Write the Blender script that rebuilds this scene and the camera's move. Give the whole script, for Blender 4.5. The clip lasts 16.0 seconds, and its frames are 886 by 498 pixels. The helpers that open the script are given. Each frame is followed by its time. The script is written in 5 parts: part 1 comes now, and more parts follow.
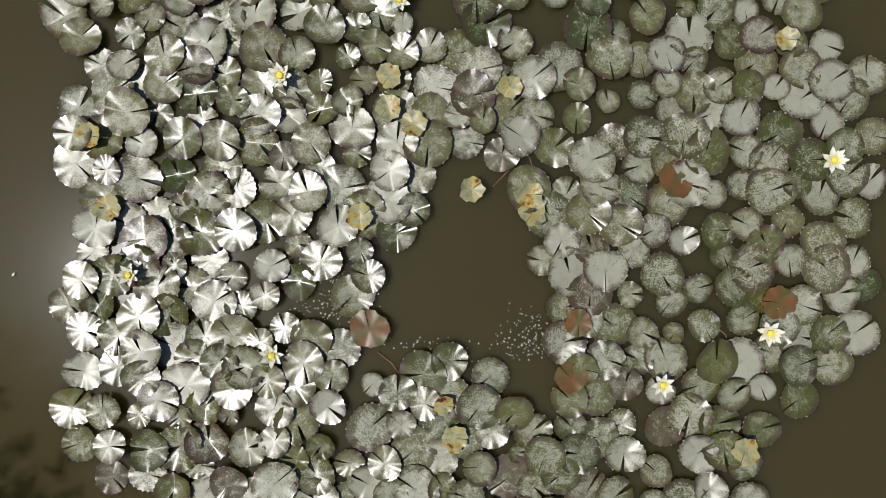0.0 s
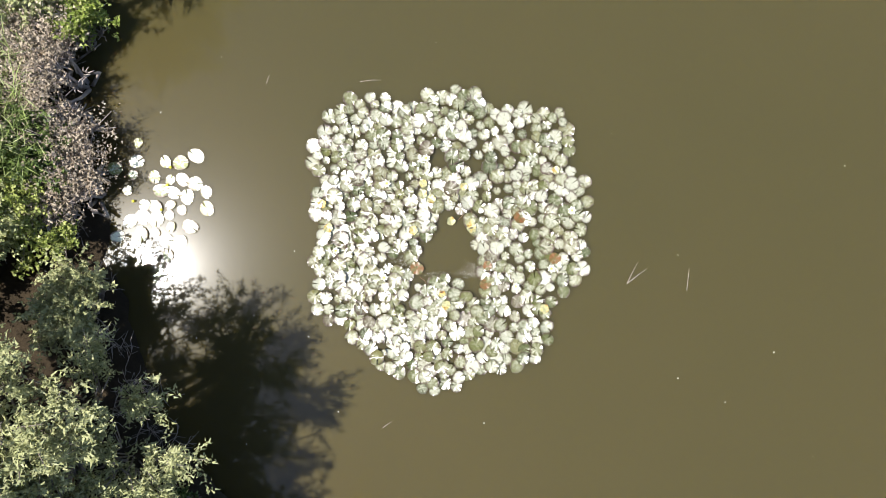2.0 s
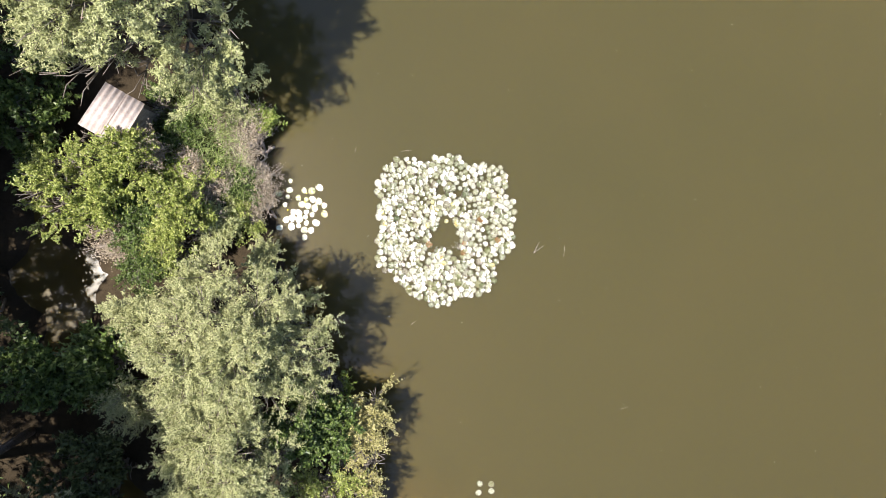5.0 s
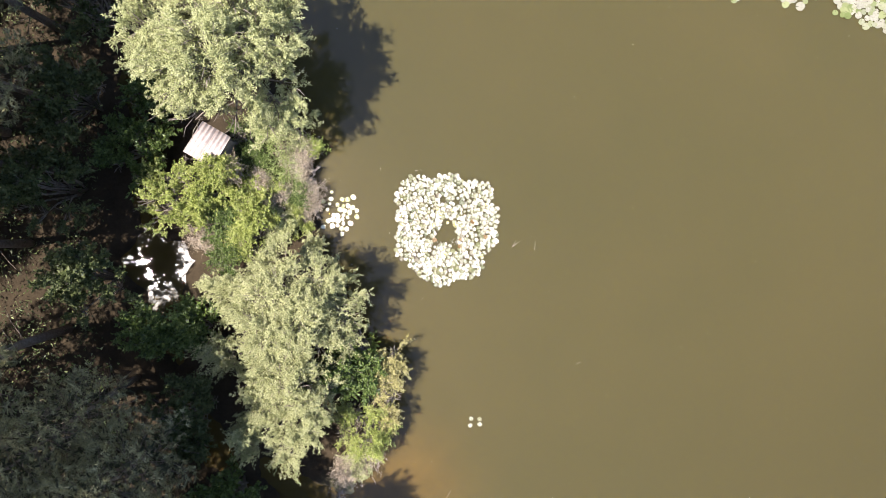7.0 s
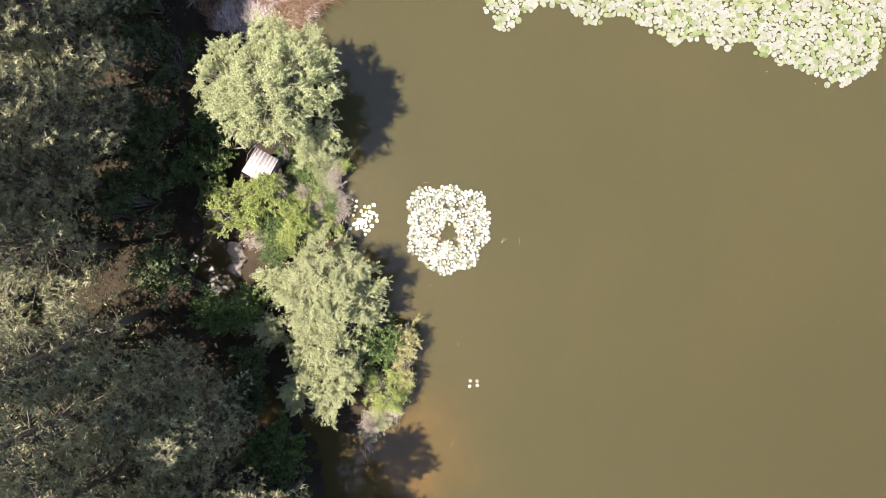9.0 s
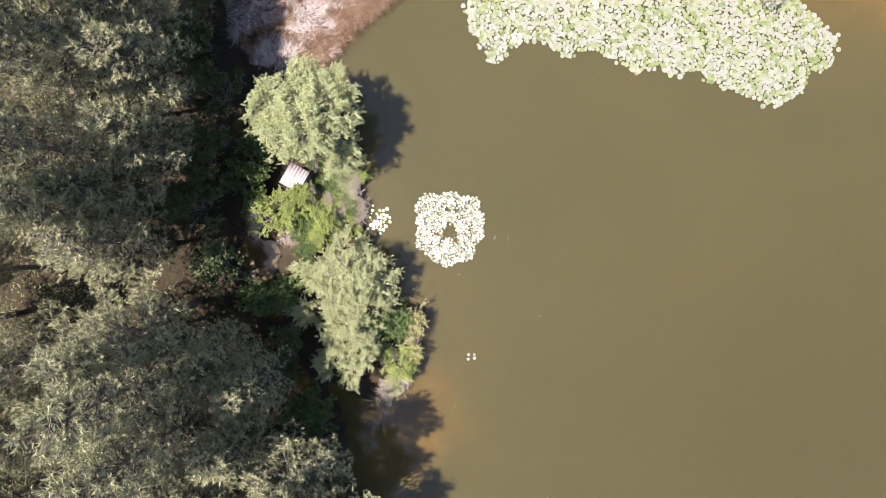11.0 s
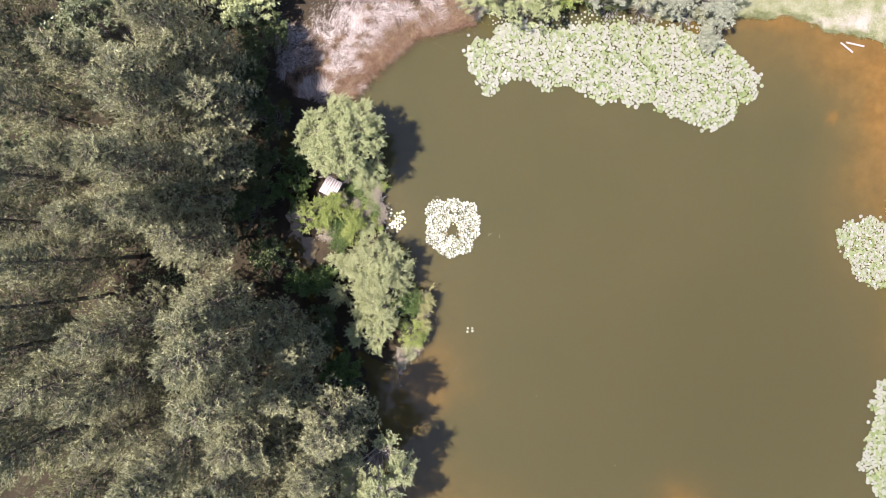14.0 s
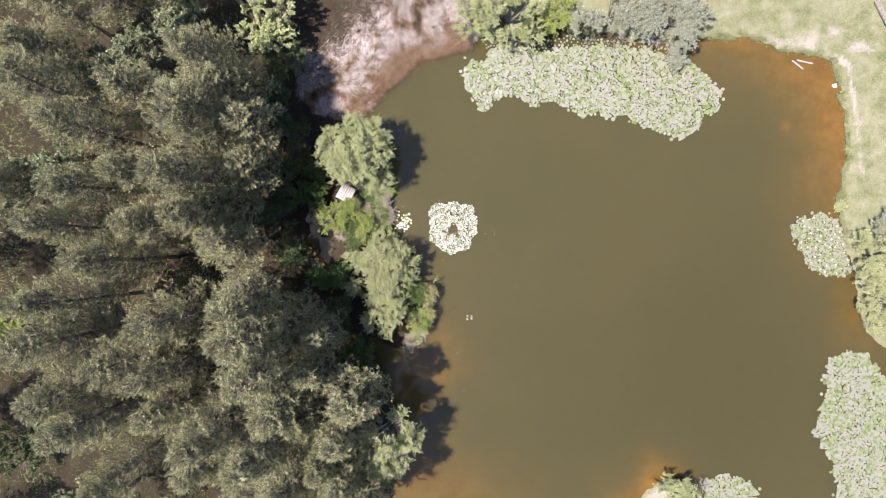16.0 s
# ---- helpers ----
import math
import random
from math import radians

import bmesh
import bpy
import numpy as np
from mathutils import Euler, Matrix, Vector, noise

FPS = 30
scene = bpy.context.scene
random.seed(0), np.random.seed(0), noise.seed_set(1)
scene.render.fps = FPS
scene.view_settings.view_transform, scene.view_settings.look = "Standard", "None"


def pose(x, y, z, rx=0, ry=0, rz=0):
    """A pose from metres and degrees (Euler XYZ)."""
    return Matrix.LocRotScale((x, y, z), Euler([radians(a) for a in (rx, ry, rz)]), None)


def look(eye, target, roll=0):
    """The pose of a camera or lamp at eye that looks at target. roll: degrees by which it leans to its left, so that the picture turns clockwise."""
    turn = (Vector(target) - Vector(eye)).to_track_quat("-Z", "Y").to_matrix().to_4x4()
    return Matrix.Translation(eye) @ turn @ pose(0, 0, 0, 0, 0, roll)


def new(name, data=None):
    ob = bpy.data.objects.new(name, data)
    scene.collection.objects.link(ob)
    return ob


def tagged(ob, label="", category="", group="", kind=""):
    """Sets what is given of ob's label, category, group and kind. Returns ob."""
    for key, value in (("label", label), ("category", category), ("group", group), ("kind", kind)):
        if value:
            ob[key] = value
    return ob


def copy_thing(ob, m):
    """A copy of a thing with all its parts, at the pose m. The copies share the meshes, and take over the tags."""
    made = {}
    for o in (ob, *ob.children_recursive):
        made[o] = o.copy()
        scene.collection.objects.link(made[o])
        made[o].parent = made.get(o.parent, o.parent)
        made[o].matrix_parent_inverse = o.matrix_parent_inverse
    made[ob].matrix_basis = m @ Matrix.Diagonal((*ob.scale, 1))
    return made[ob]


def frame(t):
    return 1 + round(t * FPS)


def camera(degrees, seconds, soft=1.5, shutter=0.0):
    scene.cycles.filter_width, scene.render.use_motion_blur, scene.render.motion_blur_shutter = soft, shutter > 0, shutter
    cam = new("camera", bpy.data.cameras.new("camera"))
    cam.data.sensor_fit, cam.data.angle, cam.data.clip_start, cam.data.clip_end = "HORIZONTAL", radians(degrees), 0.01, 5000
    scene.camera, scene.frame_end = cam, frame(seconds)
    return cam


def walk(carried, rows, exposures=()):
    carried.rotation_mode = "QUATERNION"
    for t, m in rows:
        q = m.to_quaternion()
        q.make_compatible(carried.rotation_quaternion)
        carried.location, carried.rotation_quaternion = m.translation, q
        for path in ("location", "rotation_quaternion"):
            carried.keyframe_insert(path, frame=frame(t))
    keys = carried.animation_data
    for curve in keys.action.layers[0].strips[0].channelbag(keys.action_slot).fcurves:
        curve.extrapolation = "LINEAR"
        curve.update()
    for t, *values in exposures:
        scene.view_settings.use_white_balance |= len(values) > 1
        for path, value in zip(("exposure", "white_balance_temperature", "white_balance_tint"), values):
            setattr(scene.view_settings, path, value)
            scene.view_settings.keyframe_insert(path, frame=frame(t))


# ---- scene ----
cam = camera(65.0, 16.0, 0.6)
# seconds, x, y, height, turn, and the two small tilts off the vertical
ROWS = [
    (0.0, 0.397, 0.192, 3.586, 1.54, -1.72, 0.42),
    (0.5, 0.392, 0.237, 5.332, 1.37, -1.70, 0.37),
    (1.0, 0.407, 0.280, 7.050, 1.16, -1.67, 0.34),
    (1.5, 0.437, 0.296, 8.769, 1.08, -1.69, 0.37),
    (2.0, 0.475, 0.285, 10.505, 1.09, -1.73, 0.46),
    (2.5, 0.513, 0.262, 12.246, 1.11, -1.76, 0.56),
    (3.0, 0.556, 0.240, 13.983, 1.11, -1.77, 0.62),
    (3.5, 0.583, 0.221, 15.714, 1.14, -1.78, 0.66),
    (4.0, 0.608, 0.212, 17.461, 1.20, -1.78, 0.63),
    (6.5, 0.634, 0.204, 26.497, 1.91, -1.81, 0.56),
    (7.0, 0.628, 0.206, 28.286, 1.89, -1.79, 0.59),
    (7.5, 0.620, 0.199, 30.057, 1.75, -1.81, 0.60),
    (8.0, 0.607, 0.196, 31.822, 1.55, -1.78, 0.65),
    (8.5, 0.599, 0.192, 33.615, 1.31, -1.73, 0.64),
    (9.0, 0.589, 0.185, 35.422, 1.11, -1.70, 0.63),
    (11.5, 0.499, 0.129, 44.371, 0.62, -1.69, 0.60),
    (12.0, 0.462, 0.114, 46.184, 0.60, -1.68, 0.60),
    (12.5, 0.411, 0.097, 48.014, 0.66, -1.68, 0.59),
    (13.0, 0.354, 0.080, 49.837, 0.67, -1.67, 0.58),
    (13.5, 0.297, 0.066, 51.649, 0.71, -1.66, 0.58),
    (14.0, 0.243, 0.054, 53.451, 0.73, -1.68, 0.54),
    (14.5, 0.187, 0.045, 55.239, 0.72, -1.67, 0.51),
    (15.0, 0.126, 0.036, 57.024, 0.59, -1.65, 0.49),
    (15.5, 0.065, 0.015, 58.813, 0.19, -1.70, 0.41),
    (16.0, 0.000, 0.000, 60.600, 0.00, -1.65, 0.37),
]
EXPOSURES = [(0.0, -0.52, 5950, 14), (0.5, -0.24, 5950, 13), (1.0, 0.13, 5950, 13), (1.5, 0.58, 5950, 13), (2.5, 1.08, 6000, 13), (4.0, 1.10, 6100, 13), (6.5, 1.43, 6120, 18),
             (9.0, 1.50, 6000, 20), (11.5, 1.47, 5880, 21), (14.0, 1.35, 5820, 21), (16.0, 1.16, 5850, 20)]
walk(cam, [(t, pose(x, y, z, rx, ry, rz)) for t, x, y, z, rz, rx, ry in ROWS], EXPOSURES)

# ---- light ----
TO_SUN = Vector((-0.43, -0.068, 1.0)).normalized()
world = bpy.data.worlds.new("sky")
scene.world = world
world.use_nodes = True
sky = world.node_tree.nodes.new("ShaderNodeTexSky")
sky.sky_type, sky.sun_disc = "NISHITA", False
sky.sun_elevation, sky.sun_rotation = math.asin(TO_SUN.z), math.atan2(TO_SUN.x, TO_SUN.y)
world.node_tree.nodes["Background"].inputs["Strength"].default_value = 0.085
world.node_tree.links.new(sky.outputs[0], world.node_tree.nodes["Background"].inputs["Color"])
sun_data = bpy.data.lights.new("sun", "SUN")
sun_data.energy, sun_data.angle, sun_data.color = 5.0, radians(0.53), (1.0, 0.93, 0.80)
sun = new("sun", sun_data)
sun.matrix_world = look((0, 0, 200), Vector((0, 0, 200)) - TO_SUN)


# ---- materials ----
class Nodes:
    """A short way to write node trees."""

    def __init__(self, name):
        self.mat = bpy.data.materials.new(name)
        self.mat.use_nodes = True
        self.tree = self.mat.node_tree
        self.bsdf = self.tree.nodes["Principled BSDF"]
        self.coords = self.tree.nodes.new("ShaderNodeNewGeometry").outputs["Position"]

    def node(self, kind):
        return self.tree.nodes.new(kind)

    def link(self, a, b):
        self.tree.links.new(a, b)

    def noise(self, scale, detail=4.0, rough=0.6, vector=None):
        n = self.node("ShaderNodeTexNoise")
        n.inputs["Scale"].default_value, n.inputs["Detail"].default_value, n.inputs["Roughness"].default_value = scale, detail, rough
        self.link(vector or self.coords, n.inputs["Vector"])
        return n.outputs["Fac"]

    def ramp(self, fac, stops):
        n = self.node("ShaderNodeValToRGB")
        el = n.color_ramp.elements
        while len(el) < len(stops):
            el.new(0.5)
        for e, (p, c) in zip(el, stops):
            e.position, e.color = p, (*c, 1.0) if len(c) == 3 else c
        self.link(fac, n.inputs["Fac"])
        return n.outputs["Color"]

    def mix(self, fac, a, b, how="MIX"):
        n = self.node("ShaderNodeMix")
        n.data_type, n.blend_type = "RGBA", how
        for socket, v in ((n.inputs[0], fac), (n.inputs[6], a), (n.inputs[7], b)):
            if isinstance(v, (int, float)):
                socket.default_value = v
            elif isinstance(v, tuple):
                socket.default_value = (*v, 1.0)
            else:
                self.link(v, socket)
        return n.outputs[2]

    def math(self, op, a, b=0.0):
        n = self.node("ShaderNodeMath")
        n.operation = op
        for socket, v in zip(n.inputs, (a, b)):
            if isinstance(v, (int, float)):
                socket.default_value = v
            else:
                self.link(v, socket)
        return n.outputs[0]

    def bump(self, height, strength, distance):
        n = self.node("ShaderNodeBump")
        n.inputs["Strength"].default_value, n.inputs["Distance"].default_value = strength, distance
        self.link(height, n.inputs["Height"])
        self.link(n.outputs[0], self.bsdf.inputs["Normal"])

    def finish(self, colour, rough=0.6, spec=0.5):
        for key, v in (("Base Color", colour), ("Roughness", rough), ("Specular IOR Level", spec)):
            if isinstance(v, (int, float)):
                self.bsdf.inputs[key].default_value = v
            elif isinstance(v, tuple):
                self.bsdf.inputs[key].default_value = (*v, 1.0)
            else:
                self.link(v, self.bsdf.inputs[key])
        return self.mat

    def island(self):
        return self.node("ShaderNodeNewGeometry").outputs["Random Per Island"]

    def each(self):
        return self.node("ShaderNodeObjectInfo").outputs["Random"]

    def attribute(self, name):
        n = self.node("ShaderNodeAttribute")
        n.attribute_name = name
        return n.outputs["Fac"]


def foliage(name, dark, mid, light, rough=0.5, spec=0.4, through_light=0.25, patch=1.4, single=0.6):
    """Leaves: a tone for every leaf, broad tone over the crown, a little light through the blade."""
    n = Nodes(name)
    tone = n.math("ADD", n.math("MULTIPLY", n.island(), single), n.math("MULTIPLY", n.noise(patch, 3.0), 1.1 - single))
    colour = n.ramp(tone, [(0.2, dark), (0.52, mid), (0.85, light)])
    n.finish(colour, rough, spec)
    leaf = n.node("ShaderNodeBsdfTranslucent")
    n.link(colour, leaf.inputs["Color"])
    both = n.node("ShaderNodeMixShader")
    both.inputs[0].default_value = through_light
    n.link(n.bsdf.outputs[0], both.inputs[1])
    n.link(leaf.outputs[0], both.inputs[2])
    n.link(both.outputs[0], n.tree.nodes["Material Output"].inputs["Surface"])
    return n.mat


def bark(name, a, b):
    n = Nodes(name)
    fac = n.noise(9.0, 6.0, 0.7)
    n.bump(fac, 0.5, 0.02)
    return n.finish(n.ramp(fac, [(0.3, a), (0.7, b)]), 0.85, 0.2)


def pad_material(name, per_island, tint=(1.0, 1.0, 1.0)):
    """Waxy floating leaves: green with purple shades, pale dusty mottling, some yellowed; ribs from the middle."""
    n = Nodes(name)
    tone = n.island() if per_island else n.each()
    uv = n.node("ShaderNodeUVMap").outputs[0]
    split = n.node("ShaderNodeSeparateXYZ")
    n.link(uv, split.inputs[0])
    turn, reach = split.outputs[0], split.outputs[1]
    green = n.ramp(tone, [(0.0, (0.048, 0.066, 0.006)), (0.25, (0.085, 0.098, 0.012)), (0.55, (0.125, 0.132, 0.026)), (0.88, (0.165, 0.160, 0.052)), (0.95, (0.105, 0.085, 0.036)), (1.0, (0.088, 0.062, 0.028))])
    rib = n.math("MULTIPLY", n.math("SINE", n.math("MULTIPLY", turn, 69.1)), n.ramp(reach, [(0.36, (0, 0, 0)), (0.75, (0.10, 0.10, 0.10))]))
    # dried flecks that run outwards from the middle, thick on some leaves and sparse on others, with a clean green margin
    round_leaf = n.node("ShaderNodeCombineXYZ")
    n.link(n.math("MULTIPLY", turn, 78.0), round_leaf.inputs[0])
    n.link(n.math("MULTIPLY", reach, 15.0), round_leaf.inputs[1])
    n.link(n.math("MULTIPLY", tone, 91.0), round_leaf.inputs[2])
    streak = n.noise(1.0, 3.5, 0.68, round_leaf.outputs[0])
    dusty = n.ramp(n.math("FRACT", n.math("MULTIPLY", tone, 13.7)), [(0.0, (0.0, 0.0, 0.0)), (0.2, (0.05, 0.05, 0.05)), (0.5, (0.11, 0.11, 0.11)), (0.8, (0.17, 0.17, 0.17)), (1.0, (0.28, 0.28, 0.28))])
    clear = n.ramp(reach, [(0.0, (0.02, 0.02, 0.02)), (0.6, (0.04, 0.04, 0.04)), (0.86, (0.13, 0.13, 0.13)), (1.0, (0.22, 0.22, 0.22))])
    cover = n.math("SUBTRACT", n.math("ADD", n.math("ADD", streak, dusty), n.math("MULTIPLY", n.math("SUBTRACT", n.noise(26.0, 4.0, 0.65), 0.5), 0.50)), clear)
    speck = n.ramp(cover, [(0.555, (0, 0, 0)), (0.595, (0.85, 0.85, 0.85))])
    film = n.ramp(cover, [(0.46, (0, 0, 0)), (0.64, (0.40, 0.40, 0.40))])
    colour = n.mix(film, green, (0.24, 0.245, 0.125))
    vein = n.ramp(n.math("ABSOLUTE", n.math("SUBTRACT", n.math("FRACT", n.math("MULTIPLY", turn, 15.0)), 0.5)), [(0.0, (0.28, 0.28, 0.28)), (0.07, (0, 0, 0))])
    colour = n.mix(vein, colour, (0.17, 0.18, 0.075))
    colour = n.mix(speck, colour, (0.50, 0.505, 0.40))
    colour = n.mix(n.math("MULTIPLY", n.ramp(reach, [(0.70, (0, 0, 0)), (0.92, (1, 1, 1))]), n.ramp(n.noise(11.0, 3.0), [(0.40, (0.15, 0.15, 0.15)), (0.62, (0.95, 0.95, 0.95))])), colour, (0.085, 0.045, 0.035))
    tooth = n.math("LESS_THAN", n.math("ABSOLUTE", n.math("SUBTRACT", n.math("FRACT", n.math("MULTIPLY", turn, 22.0)), 0.5)), 0.11)
    drop = n.math("MULTIPLY", n.math("MULTIPLY", tooth, n.math("GREATER_THAN", reach, 0.965)), n.math("GREATER_THAN", n.noise(40.0, 1.0), 0.60))
    colour = n.mix(drop, colour, (0.80, 0.80, 0.78))
    colour = n.mix(n.ramp(reach, [(0.0, (0.5, 0.5, 0.5)), (0.12, (0, 0, 0))]), colour, (0.16, 0.19, 0.05))
    colour = n.mix(1.0, colour, tint, "MULTIPLY")
    height = n.math("ADD", n.math("MULTIPLY", rib, n.math("MULTIPLY", reach, 1.7)), n.math("MULTIPLY", n.noise(22.0, 2.0), 0.35))
    n.bump(height, 0.5, 0.0065)
    return n.finish(colour, n.math("ADD", 0.30, n.math("MULTIPLY", speck, 0.12)), 0.78)


def bed_pad_material(name, per_island):
    """Pale waxy leaves of the far beds: most bleached, some fresh green, greener in drifts."""
    n = Nodes(name)
    tone = n.island() if per_island else n.each()
    drift = n.math("MULTIPLY", n.math("SUBTRACT", n.noise(0.55, 4.0, 0.65), 0.5), 1.7)
    fresh = n.ramp(n.math("ADD", tone, drift), [(0.22, (1, 1, 1)), (0.62, (0, 0, 0))])
    pale = n.ramp(n.noise(14.0, 3.0, 0.6), [(0.3, (0.172, 0.165, 0.120)), (0.7, (0.252, 0.243, 0.188))])
    green = n.ramp(n.math("FRACT", n.math("MULTIPLY", tone, 7.3)), [(0.0, (0.100, 0.124, 0.036)), (1.0, (0.190, 0.204, 0.092))])
    colour = n.mix(fresh, pale, green)
    n.bump(n.noise(22.0, 2.0), 0.4, 0.01)
    return n.finish(colour, 0.45, 0.4)


def plain(name, a, b, scale=12.0, rough=0.6, spec=0.4, bump=0.0):
    n = Nodes(name)
    fac = n.noise(scale, 5.0, 0.65)
    if bump:
        n.bump(fac, 0.6, bump)
    return n.finish(n.ramp(fac, [(0.32, a), (0.68, b)]), rough, spec)


def dying_leaf():
    """Yellowed floating leaves with orange and brown patches."""
    n = Nodes("yellowed_leaf")
    colour = n.ramp(n.noise(17.0, 4.0, 0.6), [(0.32, (0.05, 0.028, 0.018)), (0.38, (0.34, 0.17, 0.03)), (0.43, (0.40, 0.33, 0.09)), (0.52, (0.38, 0.36, 0.19)), (0.66, (0.22, 0.23, 0.11))])
    n.bump(n.noise(30.0, 3.0), 0.5, 0.006)
    return n.finish(colour, 0.4, 0.5)


def water_material():
    """Murky pond: light scatters back from the silt close under a smooth surface; brown where it is shallow."""
    n = Nodes("pond_water")
    broad = n.noise(0.09, 3.0)
    olive = n.ramp(broad, [(0.3, (0.0495, 0.0435, 0.0162)), (0.7, (0.0575, 0.0480, 0.0178))])
    rust = n.ramp(n.noise(0.7, 4.0), [(0.3, (0.100, 0.052, 0.011)), (0.7, (0.155, 0.082, 0.019))])
    olive = n.mix(n.attribute("deep"), olive, (0.0465, 0.0388, 0.0140))
    colour = n.mix(n.attribute("silt"), olive, rust)
    n.bump(n.noise(2.2, 2.0), 0.02, 0.02)
    n.bsdf.subsurface_method = "BURLEY"
    n.bsdf.inputs["Subsurface Weight"].default_value = 1.0
    n.bsdf.inputs["Subsurface Radius"].default_value = (1.0, 0.9, 0.5)
    n.bsdf.inputs["Subsurface Scale"].default_value = 0.15
    n.bsdf.inputs["IOR"].default_value = 1.333
    n.bsdf.inputs["Coat Weight"].default_value = 0.17
    n.bsdf.inputs["Coat Roughness"].default_value = 0.20
    n.bsdf.inputs["Coat IOR"].default_value = 1.333
    return n.finish(colour, 0.053, 0.55)


def ground_material():
    """Grass, bare sand and forest litter, mixed by how much of each lies there."""
    n = Nodes("bank_ground")
    fine, wide = n.noise(9.0, 8.0, 0.8), n.noise(0.9, 6.0, 0.7)
    grass = n.ramp(n.mix(0.5, fine, wide), [(0.38, (0.104, 0.110, 0.046)), (0.48, (0.166, 0.162, 0.084)), (0.55, (0.206, 0.195, 0.116)), (0.63, (0.26, 0.236, 0.165))])
    sand = n.ramp(fine, [(0.3, (0.22, 0.18, 0.14)), (0.7, (0.36, 0.32, 0.265))])
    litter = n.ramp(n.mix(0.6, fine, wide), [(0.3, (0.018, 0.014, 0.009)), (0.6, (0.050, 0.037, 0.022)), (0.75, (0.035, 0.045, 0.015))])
    bare = n.ramp(n.math("ADD", n.attribute("sand"), n.math("MULTIPLY", n.math("SUBTRACT", n.noise(3.0, 6.0, 0.7), 0.5), 1.1)), [(0.36, (0, 0, 0)), (0.72, (1, 1, 1))])
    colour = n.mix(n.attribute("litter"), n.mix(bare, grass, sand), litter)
    n.bump(fine, 0.8, 0.05)
    return n.finish(colour, 0.95, 0.1)


M_WATER, M_GROUND = water_material(), ground_material()
M_PAD, M_PAD_STUFF = pad_material("lily_leaf", False, (0.74, 0.735, 0.71)), pad_material("lily_leaf_mass", True, (0.74, 0.735, 0.71))
M_PAD_BED, M_PAD_BED_ONE = bed_pad_material("lily_leaf_bed", True), bed_pad_material("lily_leaf_bed_single", False)
# tint above 1 paints the sun's sheen on the oval pads into their colour
M_PAD_OVAL = pad_material("oval_lily_leaf", False, (1.9, 1.95, 1.9))
M_PINE = foliage("pine_needles", (0.070, 0.069, 0.030), (0.246, 0.236, 0.118), (0.55, 0.52, 0.29), 0.5, 0.35, 0.06, 2.2, 0.35)
# inner crown blades: the shade inside the pines, painted as dark colour
M_PINE_SHADE = foliage("shade_dark_needles", (0.026, 0.028, 0.013), (0.050, 0.052, 0.025), (0.09, 0.088, 0.045), 0.6, 0.2, 0.0)
M_WILLOW = foliage("silver_willow_leaves", (0.14, 0.155, 0.062), (0.345, 0.357, 0.160), (0.52, 0.52, 0.285), 0.55, 0.3, 0.25, 1.4, 0.4)
M_SALLOW = foliage("light_willow_leaves", (0.155, 0.172, 0.060), (0.355, 0.375, 0.165), (0.53, 0.54, 0.29), 0.55, 0.3, 0.28, 1.4, 0.4)
M_GREY = foliage("grey_leaves", (0.14, 0.145, 0.09), (0.28, 0.285, 0.19), (0.43, 0.43, 0.32), 0.55, 0.3, 0.2)
M_BUSH = foliage("bright_bush_leaves", (0.080, 0.115, 0.018), (0.26, 0.31, 0.060), (0.47, 0.49, 0.165), 0.45, 0.4, 0.3)
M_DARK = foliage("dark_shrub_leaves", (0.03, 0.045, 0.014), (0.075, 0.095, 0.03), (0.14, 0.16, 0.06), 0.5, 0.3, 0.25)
M_DEEP = foliage("deep_green_leaves", (0.030, 0.052, 0.012), (0.085, 0.130, 0.026), (0.18, 0.235, 0.065), 0.42, 0.4, 0.3)
M_OAK = foliage("oak_leaves", (0.055, 0.066, 0.027), (0.155, 0.175, 0.083), (0.30, 0.315, 0.175), 0.45, 0.4, 0.2, 1.8, 0.4)
M_LIME = foliage("lime_leaves", (0.10, 0.15, 0.02), (0.25, 0.32, 0.055), (0.42, 0.46, 0.14), 0.42, 0.4, 0.35)
M_GOLD = foliage("yellowing_leaves", (0.17, 0.16, 0.055), (0.37, 0.335, 0.125), (0.50, 0.455, 0.22), 0.55, 0.25, 0.25)
M_REED = foliage("dry_reed_blades", (0.13, 0.085, 0.065), (0.43, 0.34, 0.29), (0.78, 0.70, 0.63), 0.7, 0.2, 0.1, 0.9)
M_SEDGE = foliage("russet_sedge_blades", (0.09, 0.045, 0.03), (0.22, 0.125, 0.085), (0.36, 0.27, 0.14), 0.7, 0.2, 0.1, 1.3)
M_LUSH = foliage("lush_grass_blades", (0.09, 0.14, 0.03), (0.24, 0.31, 0.09), (0.44, 0.50, 0.22), 0.4, 0.4, 0.3)
M_DRY = foliage("dry_bush_leaves", (0.17, 0.13, 0.09), (0.34, 0.28, 0.20), (0.48, 0.41, 0.32), 0.6, 0.2, 0.15)
M_GRASS = foliage("bank_grass_blades", (0.085, 0.105, 0.03), (0.18, 0.20, 0.075), (0.32, 0.32, 0.16), 0.6, 0.3, 0.25, 0.6)
M_PINE_BARK, M_BARK = bark("pine_bark", (0.10, 0.075, 0.055), (0.26, 0.21, 0.17)), bark("grey_bark", (0.11, 0.09, 0.07), (0.30, 0.26, 0.22))
M_TWIG = bark("dry_twigs", (0.26, 0.21, 0.18), (0.52, 0.46, 0.41))
M_DEAD = bark("dead_grey_wood", (0.17, 0.15, 0.145), (0.36, 0.33, 0.32))
M_RUSSET = bark("russet_stems", (0.14, 0.06, 0.035), (0.30, 0.15, 0.09))
M_PETAL = plain("white_petal", (0.78, 0.77, 0.62), (0.86, 0.85, 0.76), 25.0, 0.45)
